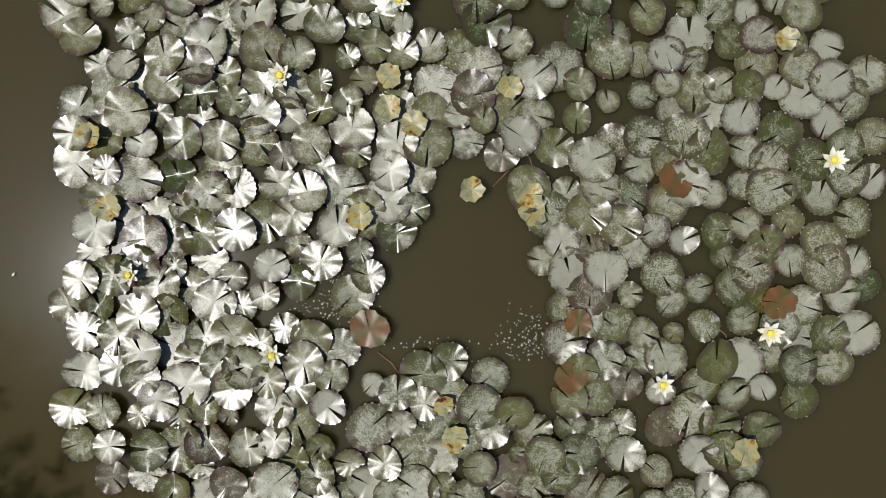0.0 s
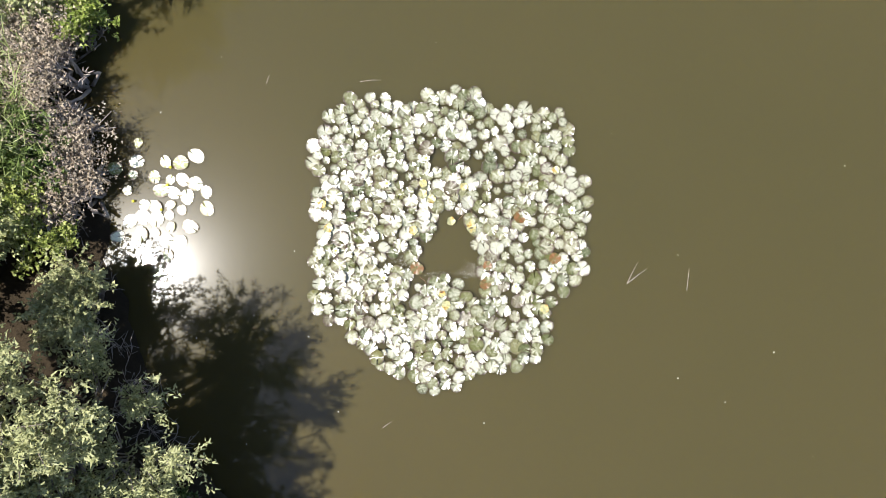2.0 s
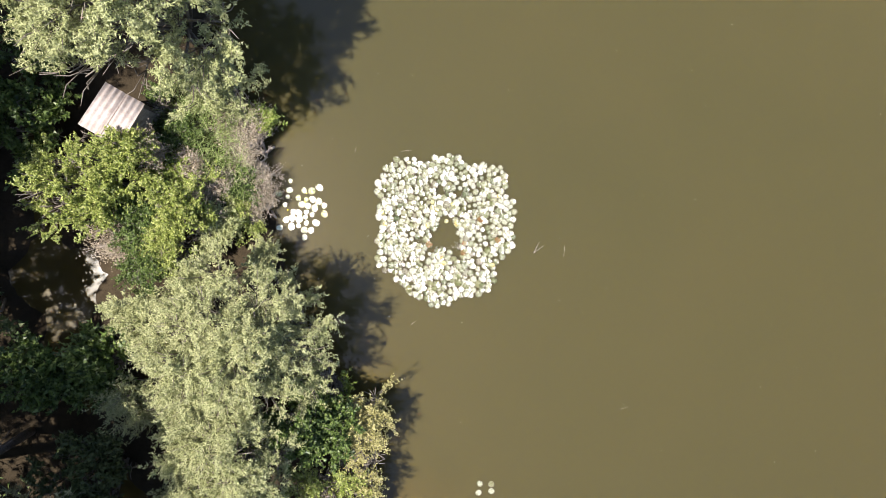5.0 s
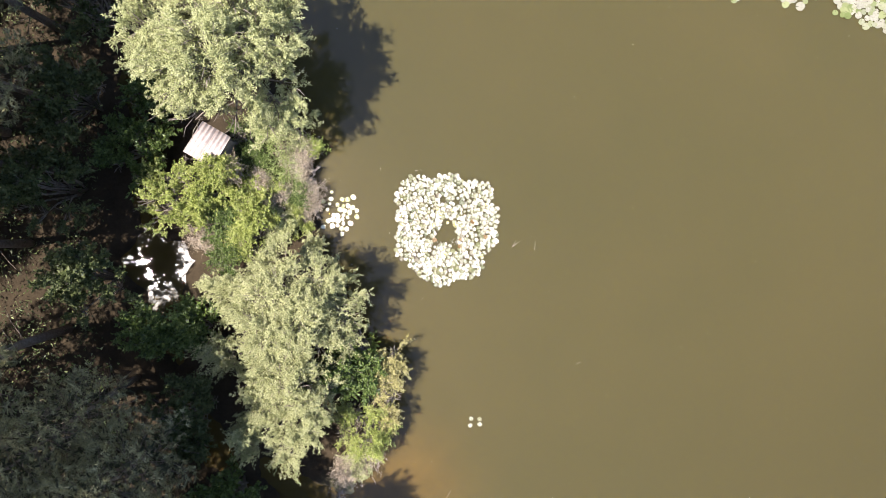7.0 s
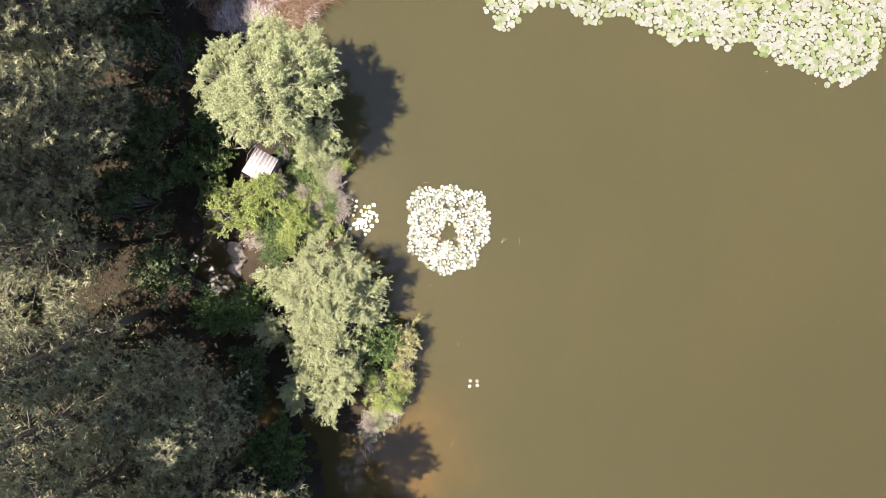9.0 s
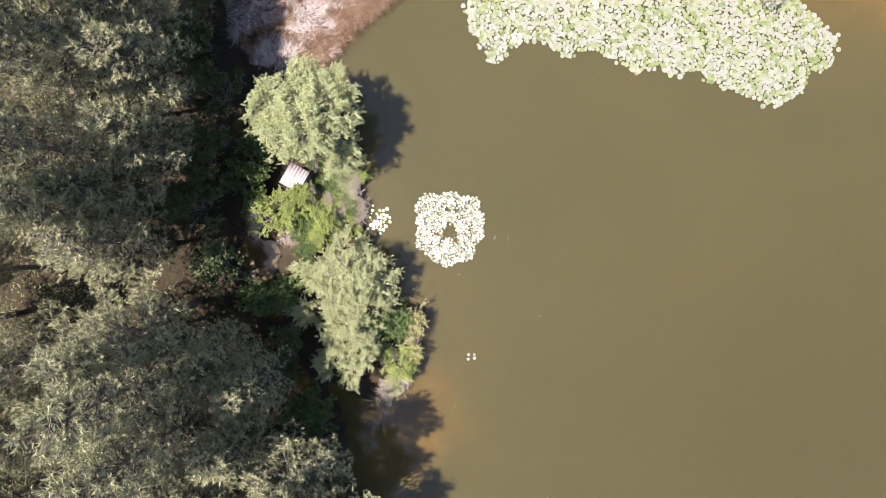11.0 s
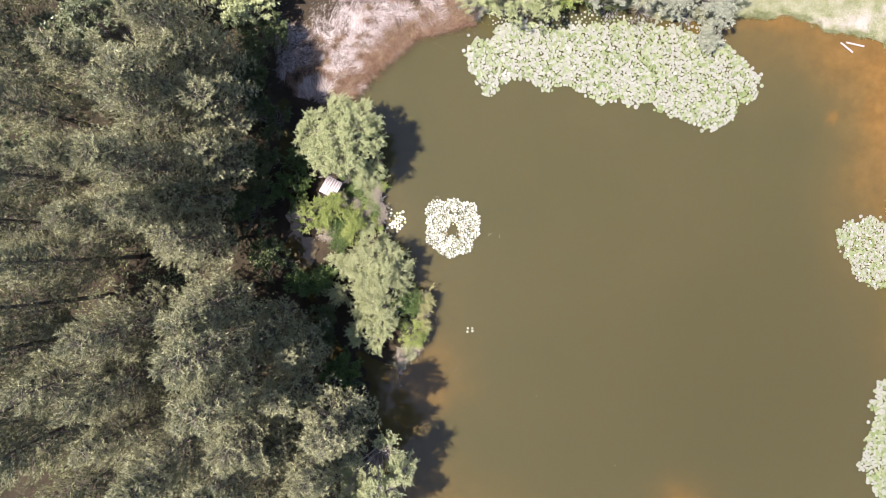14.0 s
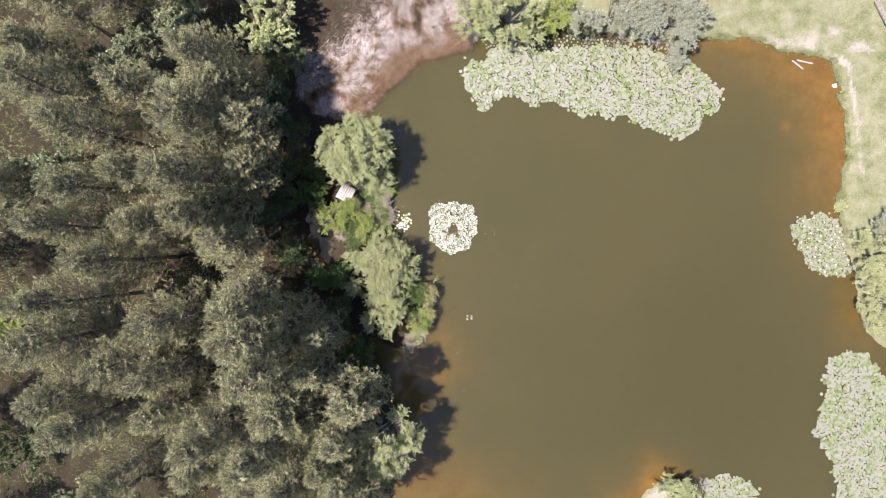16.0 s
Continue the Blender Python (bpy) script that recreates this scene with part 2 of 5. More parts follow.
M_STAMEN = plain("yellow_stamen", (0.78, 0.66, 0.03), (0.88, 0.78, 0.08), 60.0, 0.5)
M_YELLOW = dying_leaf()
M_RUSTY = plain("rust_red_leaf", (0.070, 0.085, 0.018), (0.20, 0.075, 0.028), 17.0, 0.4, 0.5, 0.004)
M_STEM = plain("brown_stalk", (0.10, 0.05, 0.03), (0.24, 0.14, 0.08), 20.0, 0.5)
M_SHEET = plain("weathered_roof_sheet", (0.29, 0.235, 0.215), (0.46, 0.405, 0.375), 5.0, 0.8, 0.2)
M_BOARD = plain("grey_boards", (0.14, 0.11, 0.09), (0.28, 0.24, 0.20), 8.0, 0.8, 0.2, 0.004)
M_BLEACHED = plain("bleached_wood", (0.25, 0.20, 0.175), (0.37, 0.31, 0.275), 10.0, 0.8, 0.2, 0.004)
M_STONE = plain("pale_stone", (0.45, 0.40, 0.34), (0.66, 0.62, 0.56), 6.0, 0.85, 0.2, 0.01)
M_SPECK = plain("pale_fluff", (0.45, 0.45, 0.38), (0.75, 0.74, 0.68), 30.0, 0.8)


# ---- building helpers ----
def mesh_of(name, verts, faces, material, smooth=False, uvs=None):
    me = bpy.data.meshes.new(name)
    me.from_pydata([tuple(map(float, v)) for v in verts], [], [tuple(map(int, f)) for f in faces])
    me.materials.append(material)
    if smooth:
        me.polygons.foreach_set("use_smooth", [True] * len(me.polygons))
    if uvs is not None:
        layer = me.uv_layers.new(name="UVMap")
        idx = np.empty(len(me.loops), dtype=np.int32)
        me.loops.foreach_get("vertex_index", idx)
        layer.data.foreach_set("uv", np.asarray(uvs, dtype=np.float32)[idx].ravel())
    me.update()
    return me


def quick_mesh(name, verts, count, size, material, smooth=False):
    """A mesh of many loose faces of the same number of corners: verts in order, `count` faces of `size` corners."""
    me = bpy.data.meshes.new(name)
    me.vertices.add(len(verts))
    me.vertices.foreach_set("co", np.asarray(verts, dtype=np.float32).ravel())
    me.loops.add(count * size)
    me.loops.foreach_set("vertex_index", np.arange(count * size, dtype=np.int32))
    me.polygons.add(count)
    me.polygons.foreach_set("loop_start", np.arange(0, count * size, size, dtype=np.int32))
    me.materials.append(material)
    me.update(calc_edges=True)
    return me


def part(name, me, parent, label=""):
    ob = new(name, me)
    ob.parent = parent
    return tagged(ob, label) if label else ob


def thing(name, label, category, at=(0, 0, 0), group="", kind=""):
    ob = new(name)
    ob.location = at
    ob.empty_display_size = 0.3
    return tagged(ob, label, category, group, kind)


def inside(poly, x, y):
    """Whether points lie in a polygon."""
    x, y = np.asarray(x, float), np.asarray(y, float)
    res = np.zeros(x.shape, bool)
    px, py = zip(*poly)
    j = len(poly) - 1
    for i in range(len(poly)):
        cross = ((py[i] > y) != (py[j] > y)) & (x < (px[j] - px[i]) * (y - py[i]) / (py[j] - py[i] + 1e-12) + px[i])
        res ^= cross
        j = i
    return res


def away(line, x, y, closed=True):
    """Distance from points to a line of corners."""
    x, y = np.asarray(x, float), np.asarray(y, float)
    best = np.full(x.shape, 1e9)
    n = len(line)
    for i in range(n if closed else n - 1):
        (ax, ay), (bx, by) = line[i], line[(i + 1) % n]
        dx, dy = bx - ax, by - ay
        k = np.clip(((x - ax) * dx + (y - ay) * dy) / (dx * dx + dy * dy + 1e-12), 0, 1)
        best = np.minimum(best, np.hypot(x - ax - k * dx, y - ay - k * dy))
    return best


def smooth(v, a, b):
    k = np.clip((v - a) / (b - a), 0, 1)
    return k * k * (3 - 2 * k)


def scatter(rng, poly, gap, tries=6000, start=(), holes=()):
    """Points in a polygon, none closer than gap(x, y) or gap to another."""
    xs, ys = zip(*poly)
    got = [tuple(p) for p in start]
    cell = {}
    base = gap if isinstance(gap, (int, float)) else 0.3

    def key(p):
        return int(p[0] // base), int(p[1] // base)

    for p in got:
        cell.setdefault(key(p), []).append(p)
    cand = np.column_stack([rng.uniform(min(xs), max(xs), tries), rng.uniform(min(ys), max(ys), tries)])
    ok = inside(poly, cand[:, 0], cand[:, 1])
    for h in holes:
        ok &= ~inside(h, cand[:, 0], cand[:, 1]) & (away(h, cand[:, 0], cand[:, 1]) > 0.085)
    out = []
    for p in cand[ok]:
        kx, ky = key(p)
        if all((p[0] - q[0]) ** 2 + (p[1] - q[1]) ** 2 >= base * base for i in (-1, 0, 1) for j in (-1, 0, 1) for q in cell.get((kx + i, ky + j), ())):
            cell.setdefault((kx, ky), []).append(tuple(p))
            out.append((float(p[0]), float(p[1])))
    return out


def tube(path, radii, sides=6):
    """Corners and faces of a tapering tube along a path."""
    path = [Vector(p) for p in path]
    verts, faces = [], []
    for i, p in enumerate(path):
        way = (path[min(i + 1, len(path) - 1)] - path[max(i - 1, 0)]).normalized()
        q = way.to_track_quat("Z", "Y")
        for s in range(sides):
            a = math.tau * s / sides
            verts.append(p + q @ Vector((radii[i] * math.cos(a), radii[i] * math.sin(a), 0)))
    for i in range(len(path) - 1):
        for s in range(sides):
            a, b = i * sides + s, i * sides + (s + 1) % sides
            faces.append((a, b, b + sides, a + sides))
    faces.append(tuple(range(sides))[::-1])
    faces.append(tuple(len(verts) - sides + s for s in range(sides)))
    return verts, faces


def tubes(name, runs, material, sides=5):
    verts, faces = [], []
    for path, radii in runs:
        v, f = tube(path, radii, sides)
        faces += [tuple(i + len(verts) for i in g) for g in f]
        verts += v
    return mesh_of(name, verts, faces, material, True)


def blades(centres, ways, lengths, widths, rng, corners=4):
    """Pointed leaves of four or three corners: at centres, along ways."""
    n = len(centres)
    ways = ways / (np.linalg.norm(ways, axis=1, keepdims=True) + 1e-9)
    side = np.cross(ways, rng.normal(size=(n, 3)) * (0.5, 0.5, 0.8) + (0, 0, 1.1))
    side /= np.linalg.norm(side, axis=1, keepdims=True) + 1e-9
    l, w = np.asarray(lengths)[:, None], np.asarray(widths)[:, None]
    if corners == 3:
        return np.stack([centres + side * w * 0.5, centres - side * w * 0.5, centres + ways * l], 1).reshape(-1, 3)
    out = np.empty((n, 4, 3))
    out[:, 0] = centres
    out[:, 1] = centres + ways * l * 0.45 + side * w * 0.5
    out[:, 2] = centres + ways * l
    out[:, 3] = centres + ways * l * 0.45 - side * w * 0.5
    return out.reshape(-1, 3)


# ---- the ground and the pond ----
POND = [(-5.07, -24.63), (-4.57, -22.11), (-5.06, -19.10), (-5.06, -16.59), (-5.55, -14.60), (-5.94, -12.10), (-6.78, -10.11), (-7.52, -9.12), (-6.13, -9.52), (-4.55, -10.51), (-3.16, -11.01), (-2.17, -9.61), (-1.68, -7.63), (-2.46, -5.25), (-3.45, -3.18), (-4.24, -1.70), (-4.82, -0.47), (-5.02, 1.26), (-5.31, 2.63), (-6.49, 3.71), (-6.88, 5.67), (-7.07, 7.63), (-7.45, 9.34), (-8.53, 9.83), (-7.45, 11.05), (-5.88, 12.02), (-4.50, 13.57), (-2.30, 14.93), (0.39, 15.51), (2.83, 16.57), (6.73, 16.85), (10.63, 17.43), (14.53, 16.55), (17.45, 15.96), (20.37, 16.25), (22.31, 16.44), (25.23, 16.63), (28.15, 15.66), (31.07, 15.07), (33.22, 14.49), (33.44, 12.94), (34.17, 10.03), (34.60, 7.01), (34.40, 4.58), (33.90, 2.23), (34.35, -1.20), (35.37, -3.66), (35.81, -6.61), (36.54, -9.08), (38.33, -10.56),
        (44.0, -11.5), (44.0, -27.0), (30.0, -26.5), (27.47, -24.79), (22.26, -24.30), (21.01, -23.15), (19.27, -22.15), (17.79, -22.96), (16.31, -24.57), (10.36, -26.10), (0.0, -26.5)]
CHANNEL = [(-6.14, -11.61), (-7.52, -10.71), (-8.75, -9.12), (-9.98, -6.64), (-10.86, -4.17), (-11.34, -1.45), (-11.62, 1.26), (-12.00, 4.21), (-12.38, 7.15), (-12.66, 9.10)]


def wobble(x, y, s, seed=0.0):
    return np.array([noise.noise((a * s + seed, b * s, seed)) for a, b in zip(np.ravel(x), np.ravel(y))])


def shore(x, y):
    """Signed distance to the water's edge: positive on land."""
    d = away(POND, x, y) * np.where(inside(POND, x, y), -1.0, 1.0)
    c = away(CHANNEL, x, y, False) - (0.45 + 0.2 * np.sin(1.3 * np.asarray(y) + 0.6))
    pool = np.hypot(np.asarray(x) + 11.3, np.asarray(y) + 1.6) - 1.35
    x, y = np.asarray(x, float), np.asarray(y, float)
    ragged = 0.45 * wobble(x, y, 0.6, 4.0) + 0.3 * wobble(x, y, 1.7, 6.0)
    return np.minimum(np.minimum(d, c), pool) + ragged


SAND_TRAIL = [(33.31, 14.97), (34.49, 13.90), (34.81, 11.97), (35.30, 9.30), (35.48, 7.11), (35.82, 4.18)]


def grid_mesh(name, x0, x1, y0, y1, step, material):
    xs, ys = np.arange(x0, x1 + step / 2, step), np.arange(y0, y1 + step / 2, step)
    gx, gy = np.meshgrid(xs, ys)
    nx = len(xs)
    i, j = np.meshgrid(np.arange(nx - 1), np.arange(len(ys) - 1))
    a = (j * nx + i).ravel()
    quads = np.column_stack([a, a + 1, a + 1 + nx, a + nx])
    me = bpy.data.meshes.new(name)
    me.vertices.add(gx.size)
    me.loops.add(quads.size)
    me.loops.foreach_set("vertex_index", quads.ravel().astype(np.int32))
    me.polygons.add(len(quads))
    me.polygons.foreach_set("loop_start", np.arange(0, quads.size, 4, dtype=np.int32))
    me.polygons.foreach_set("use_smooth", np.ones(len(quads), bool))
    me.materials.append(material)
    return me, gx.ravel(), gy.ravel()


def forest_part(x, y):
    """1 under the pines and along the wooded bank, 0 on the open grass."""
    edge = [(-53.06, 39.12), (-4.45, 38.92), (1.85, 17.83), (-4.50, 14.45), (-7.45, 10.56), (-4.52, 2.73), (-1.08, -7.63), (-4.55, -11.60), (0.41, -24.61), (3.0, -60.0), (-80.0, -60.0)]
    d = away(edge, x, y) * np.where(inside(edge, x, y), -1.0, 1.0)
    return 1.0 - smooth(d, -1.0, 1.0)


def build_ground():
    # spacing grows outwards so that one sheet reaches the horizon
    me, x, y = grid_mesh("ground", -150, 150, -110, 110, 1.0, M_GROUND)
    k = 0.30

    def spread(v, core):
        a = np.abs(v)
        return np.sign(v) * np.where(a < core, a * k, core * k + (a - core) * k + np.maximum(a - core, 0) ** 3 * 0.04)

    x, y = spread(x, 130) + 2.0, spread(y, 95)
    d = shore(x, y)
    w = wobble(x, y, 0.5)
    z = np.where(d < 0, -0.9 * smooth(-d, -0.15, 2.5), 0.0) + smooth(d, -0.2, 1.2) * 0.28 + smooth(d, 1.0, 9.0) * 0.5
    z += np.where(d > 0, w * 0.12 * smooth(d, 0, 1.5), 0)
    me.vertices.foreach_set("co", np.column_stack([x, y, z]).astype(np.float32).ravel())
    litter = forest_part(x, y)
    trail = away(SAND_TRAIL, x, y, False)
    spots = [((31.06, 16.09), 2.2), ((33.23, 16.81), 1.4), ((35.44, 15.35), 1.6), ((29.61, 15.75), 1.6), ((28.39, 15.85), 1.2), ((18.53, -23.16), 1.6), ((15.26, 15.87), 0.9), ((35.54, 9.15), 0.9)]
    sand = np.exp(-(trail / 0.30) ** 2) * (0.75 + 0.5 * wobble(x, y, 0.8, 5.0))
    streak = wobble(x + 0.8 * y, y - 0.4 * x, 0.9, 8.0)
    for (sx, sy), r in spots:
        sand = np.maximum(sand, (0.62 + 0.5 * streak) * np.exp(-(((x - sx) / r) ** 2 + ((y - sy) / (0.6 * r)) ** 2)))
    sand = np.maximum(sand, (1 - smooth(d, 0.1, 0.6)) * 0.35)
    for nm, v in (("litter", litter), ("sand", sand)):
        me.attributes.new(nm, "FLOAT", "POINT").data.foreach_set("value", v.astype(np.float32))
    me.update(calc_edges=True)
    return tagged(new("ground", me), "grassy bank, sand and brown forest litter round the pond", "ground", kind="structure")


def build_water():
    me, x, y = grid_mesh("water", -17, 48, -30, 20, 0.4, M_WATER)
    me.vertices.foreach_set("co", np.column_stack([x, y, 0 * x]).astype(np.float32).ravel())
    d = -shore(x, y)
    w = wobble(x, y, 0.25, 3.0)
    silt = np.zeros_like(x)
    # where the bottom is shallow and rusty: middle, radius, reach from the shore
    for (sx, sy), r, reach, k in (((34.55, 10.51), 11.0, 4.2, 1.0), ((24.75, 15.37), 7.0, 1.8, 0.8), ((-0.69, -12.99), 3.8, 3.6, 0.85), ((-0.59, -21.60), 7.0, 5.0, 0.6),
                                  ((17.29, -22.56), 3.5, 2.6, 0.9), ((34.85, -7.60), 6.0, 3.0, 0.35), ((29.32, 8.87), 0.5, 40.0, 0.95), ((-9.49, -7.63), 8.0, 3.0, 0.3), ((-11.43, -0.71), 6.0, 3.0, 0.25)):
        silt = np.maximum(silt, k * np.exp(-(np.hypot(x - sx, y - sy) / r) ** 2) * np.exp(-(np.maximum(d + w * 1.6, 0) / reach) ** 2))
    deep = np.exp(-(((x - 24) / 16) ** 2 + ((y + 13) / 13) ** 2))
    me.attributes.new("deep", "FLOAT", "POINT").data.foreach_set("value", deep.astype(np.float32))
    me.attributes.new("silt", "FLOAT", "POINT").data.foreach_set("value", silt.astype(np.float32))
    me.update(calc_edges=True)
    return tagged(new("water", me), "still murky olive pond water, brown in the shallows", "water", kind="structure")


build_ground()
build_water()


def ground_at(x, y):
    d = float(shore(np.array([x]), np.array([y]))[0])
    return 0.02 + float(smooth(d, -0.2, 1.2)) * 0.28 + float(smooth(d, 1.0, 9.0)) * 0.5 - (0.05 if d > 0 else 0.25)


# ---- floating leaves ----
def pad_shape(rng, segments=22, rings=(0.35, 0.72, 0.94, 1.0), notch=0.055, oval=1.0, cup=0.05, crinkle=0.03, teeth=0.02, ragged=0.0, fold=0.0):
    """A round leaf of radius 1 with a slit to its middle, wavy and toothed: corners, faces, and (turn, reach) for each."""
    verts, uvs, faces = [(0.0, 0.0, 0.01)], [(0.5, 0.0)], []
    ph = rng.uniform(0, math.tau, 4)
    folds = rng.integers(3, 6)
    tilt = rng.normal(0, 0.05, 2)
    for r in rings:
        for s in range(segments + 1):
            a = notch * (1 - 0.5 * r) + (math.tau - 2 * notch * (1 - 0.5 * r)) * s / segments
            edge = 1 + 0.04 * math.sin(2 * a + ph[0]) + 0.03 * math.sin(3 * a + ph[1]) + ragged * r * (math.sin(5 * a + ph[2]) + math.sin(9 * a + ph[0]))
            if r == rings[-1]:
                edge += teeth * (1 if s % 2 else -1)
            x, y = r * edge * math.cos(a), r * edge * math.sin(a) * oval
            z = cup * r * r + crinkle * 0.45 * r * r * math.sin(folds * a + ph[2]) + crinkle * 0.55 * r ** 3 * math.sin((folds + 3) * a + ph[3]) + crinkle * 0.45 * math.sin(3.1 * x + ph[1]) * math.sin(2.7 * y + ph[0])
            z += fold * abs(x * math.cos(ph[3]) + y * math.sin(ph[3]))
            if s in (0, segments):
                z += 0.014 * r * (1 if s else -1)
            verts.append((x, y, z + tilt[0] * x + tilt[1] * y))
            uvs.append((s / segments, r))
    n = segments + 1
    for s in range(segments):
        faces.append((0, 1 + s, 2 + s))
    for k in range(len(rings) - 1):
        for s in range(segments):
            a = 1 + k * n + s
            faces.append((a, a + n, a + n + 1, a + 1))
    return verts, faces, uvs


def pad_meshes(rng, count, material, **shape):
    return [mesh_of("lily_pad", *(lambda v, f, u: (v, f, material, True, u))(*pad_shape(rng, **shape))) for _ in range(count)]


def place_pad(me, parent, x, y, z, r, rng, lean=0.06, name="lily_pad", label=""):
    ob = part(name, me, parent, label)
    ob.location = (x, y, z)
    ob.rotation_euler = (rng.normal(0, lean), rng.normal(0, lean), rng.uniform(0, math.tau))
    ob.scale = (r, r, r)
    return ob


def pad_mass(name, spots, radii, heights, rng, material, shapes, lean=0.06):
    """Many floating leaves joined in one mesh."""
    vs, fs, us, n = [], [], [], 0
    for (x, y), r, z in zip(spots, radii, heights):
        v, f, u = shapes[rng.integers(len(shapes))]
        m = np.array((Matrix.Translation((x, y, z)) @ Euler((rng.normal(0, lean), rng.normal(0, lean), rng.uniform(0, math.tau))).to_matrix().to_4x4() @ Matrix.Scale(r, 4)))
        vs.append(np.asarray(v) @ m[:3, :3].T + m[:3, 3])
        fs += [tuple(i + n for i in g) for g in f]
        us += u
        n += len(v)
    return mesh_of(name, np.concatenate(vs), fs, material, True, us)


RIM = [(-1.04, 2.20), (-0.74, 2.22), (-0.51, 2.21), (-0.33, 2.08), (-0.09, 2.09), (0.12, 2.27), (0.35, 2.24), (0.54, 2.36), (0.82, 2.30), (1.03, 2.09), (1.32, 2.06), (1.58, 2.08), (1.86, 2.02), (2.10, 2.04), (2.21, 1.78), (2.26, 1.48), (2.29, 1.17), (2.50, 1.02), (2.55, 0.72), (2.54, 0.49), (2.46, 0.30), (2.54, -0.04), (2.50, -0.29), (2.39, -0.46), (2.23, -0.64), (2.04, -0.80), (1.96, -0.98), (1.98, -1.18), (2.00, -1.37), (1.82, -1.66), (1.55, -1.78), (1.29, -1.82), (1.01, -1.85), (0.81, -1.92), (0.63, -2.11), (0.47, -2.07), (0.31, -2.19), (0.12, -2.16), (0.01, -1.96), (-0.24, -1.92), (-0.51, -1.82), (-0.67, -1.57), (-0.96, -1.40), (-1.13, -1.13), (-1.32, -1.15), (-1.49, -0.98), (-1.53, -0.79), (-1.47, -0.60), (-1.55, -0.26), (-1.43, 0.02), (-1.37, 0.30), (-1.51, 0.76), (-1.52, 0.47), (-1.40, 0.98), (-1.59, 1.22), (-1.57, 1.48), (-1.41, 1.69), (-1.35, 1.93)]
HOLES = [[(0.34, 0.54), (0.40, 0.29), (0.30, 0.13), (0.17, 0.08), (0.12, -0.10), (0.02, -0.23), (0.05, -0.39), (0.14, -0.45), (0.38, -0.41), (0.58, -0.35), (0.74, -0.49), (0.87, -0.40), (0.84, -0.22), (0.73, -0.05), (0.78, 0.19), (0.70, 0.36), (0.59, 0.37), (0.41, 0.49)],
         [(-0.41, -0.21), (-0.21, -0.24), (-0.03, -0.29), (-0.05, -0.35), (-0.35, -0.27)], [(0.24, 1.46), (0.37, 1.39), (0.35, 1.19), (0.25, 1.25)],
         [(0.79, 1.36), (0.89, 1.26), (0.85, 1.12), (0.78, 1.19)], [(0.79, -0.48), (0.92, -0.50), (0.88, -0.70), (0.78, -0.66)]]
YELLOW_SPOTS = [(0.51, 0.39), (0.80, 0.37), (0.82, 0.28), (0.69, 0.91), (0.08, 0.79), (0.21, 0.71), (2.06, 1.18), (1.94, -0.90), (0.46, -0.88), (-1.43, 0.61), (-1.33, 0.25), (-0.05, 0.24), (0.08, 0.95), (0.40, -0.71)]
RUSTY_SPOTS = [(2.08, -0.14), (1.04, -0.55), (0.01, -0.33), (1.54, 0.47), (1.07, -0.27)]
FLOWERS = [(-0.46, 0.93), (-1.21, -0.09), (-0.48, -0.48), (1.50, -0.57), (2.03, -0.29), (2.31, 0.58), (0.12, 1.32)]


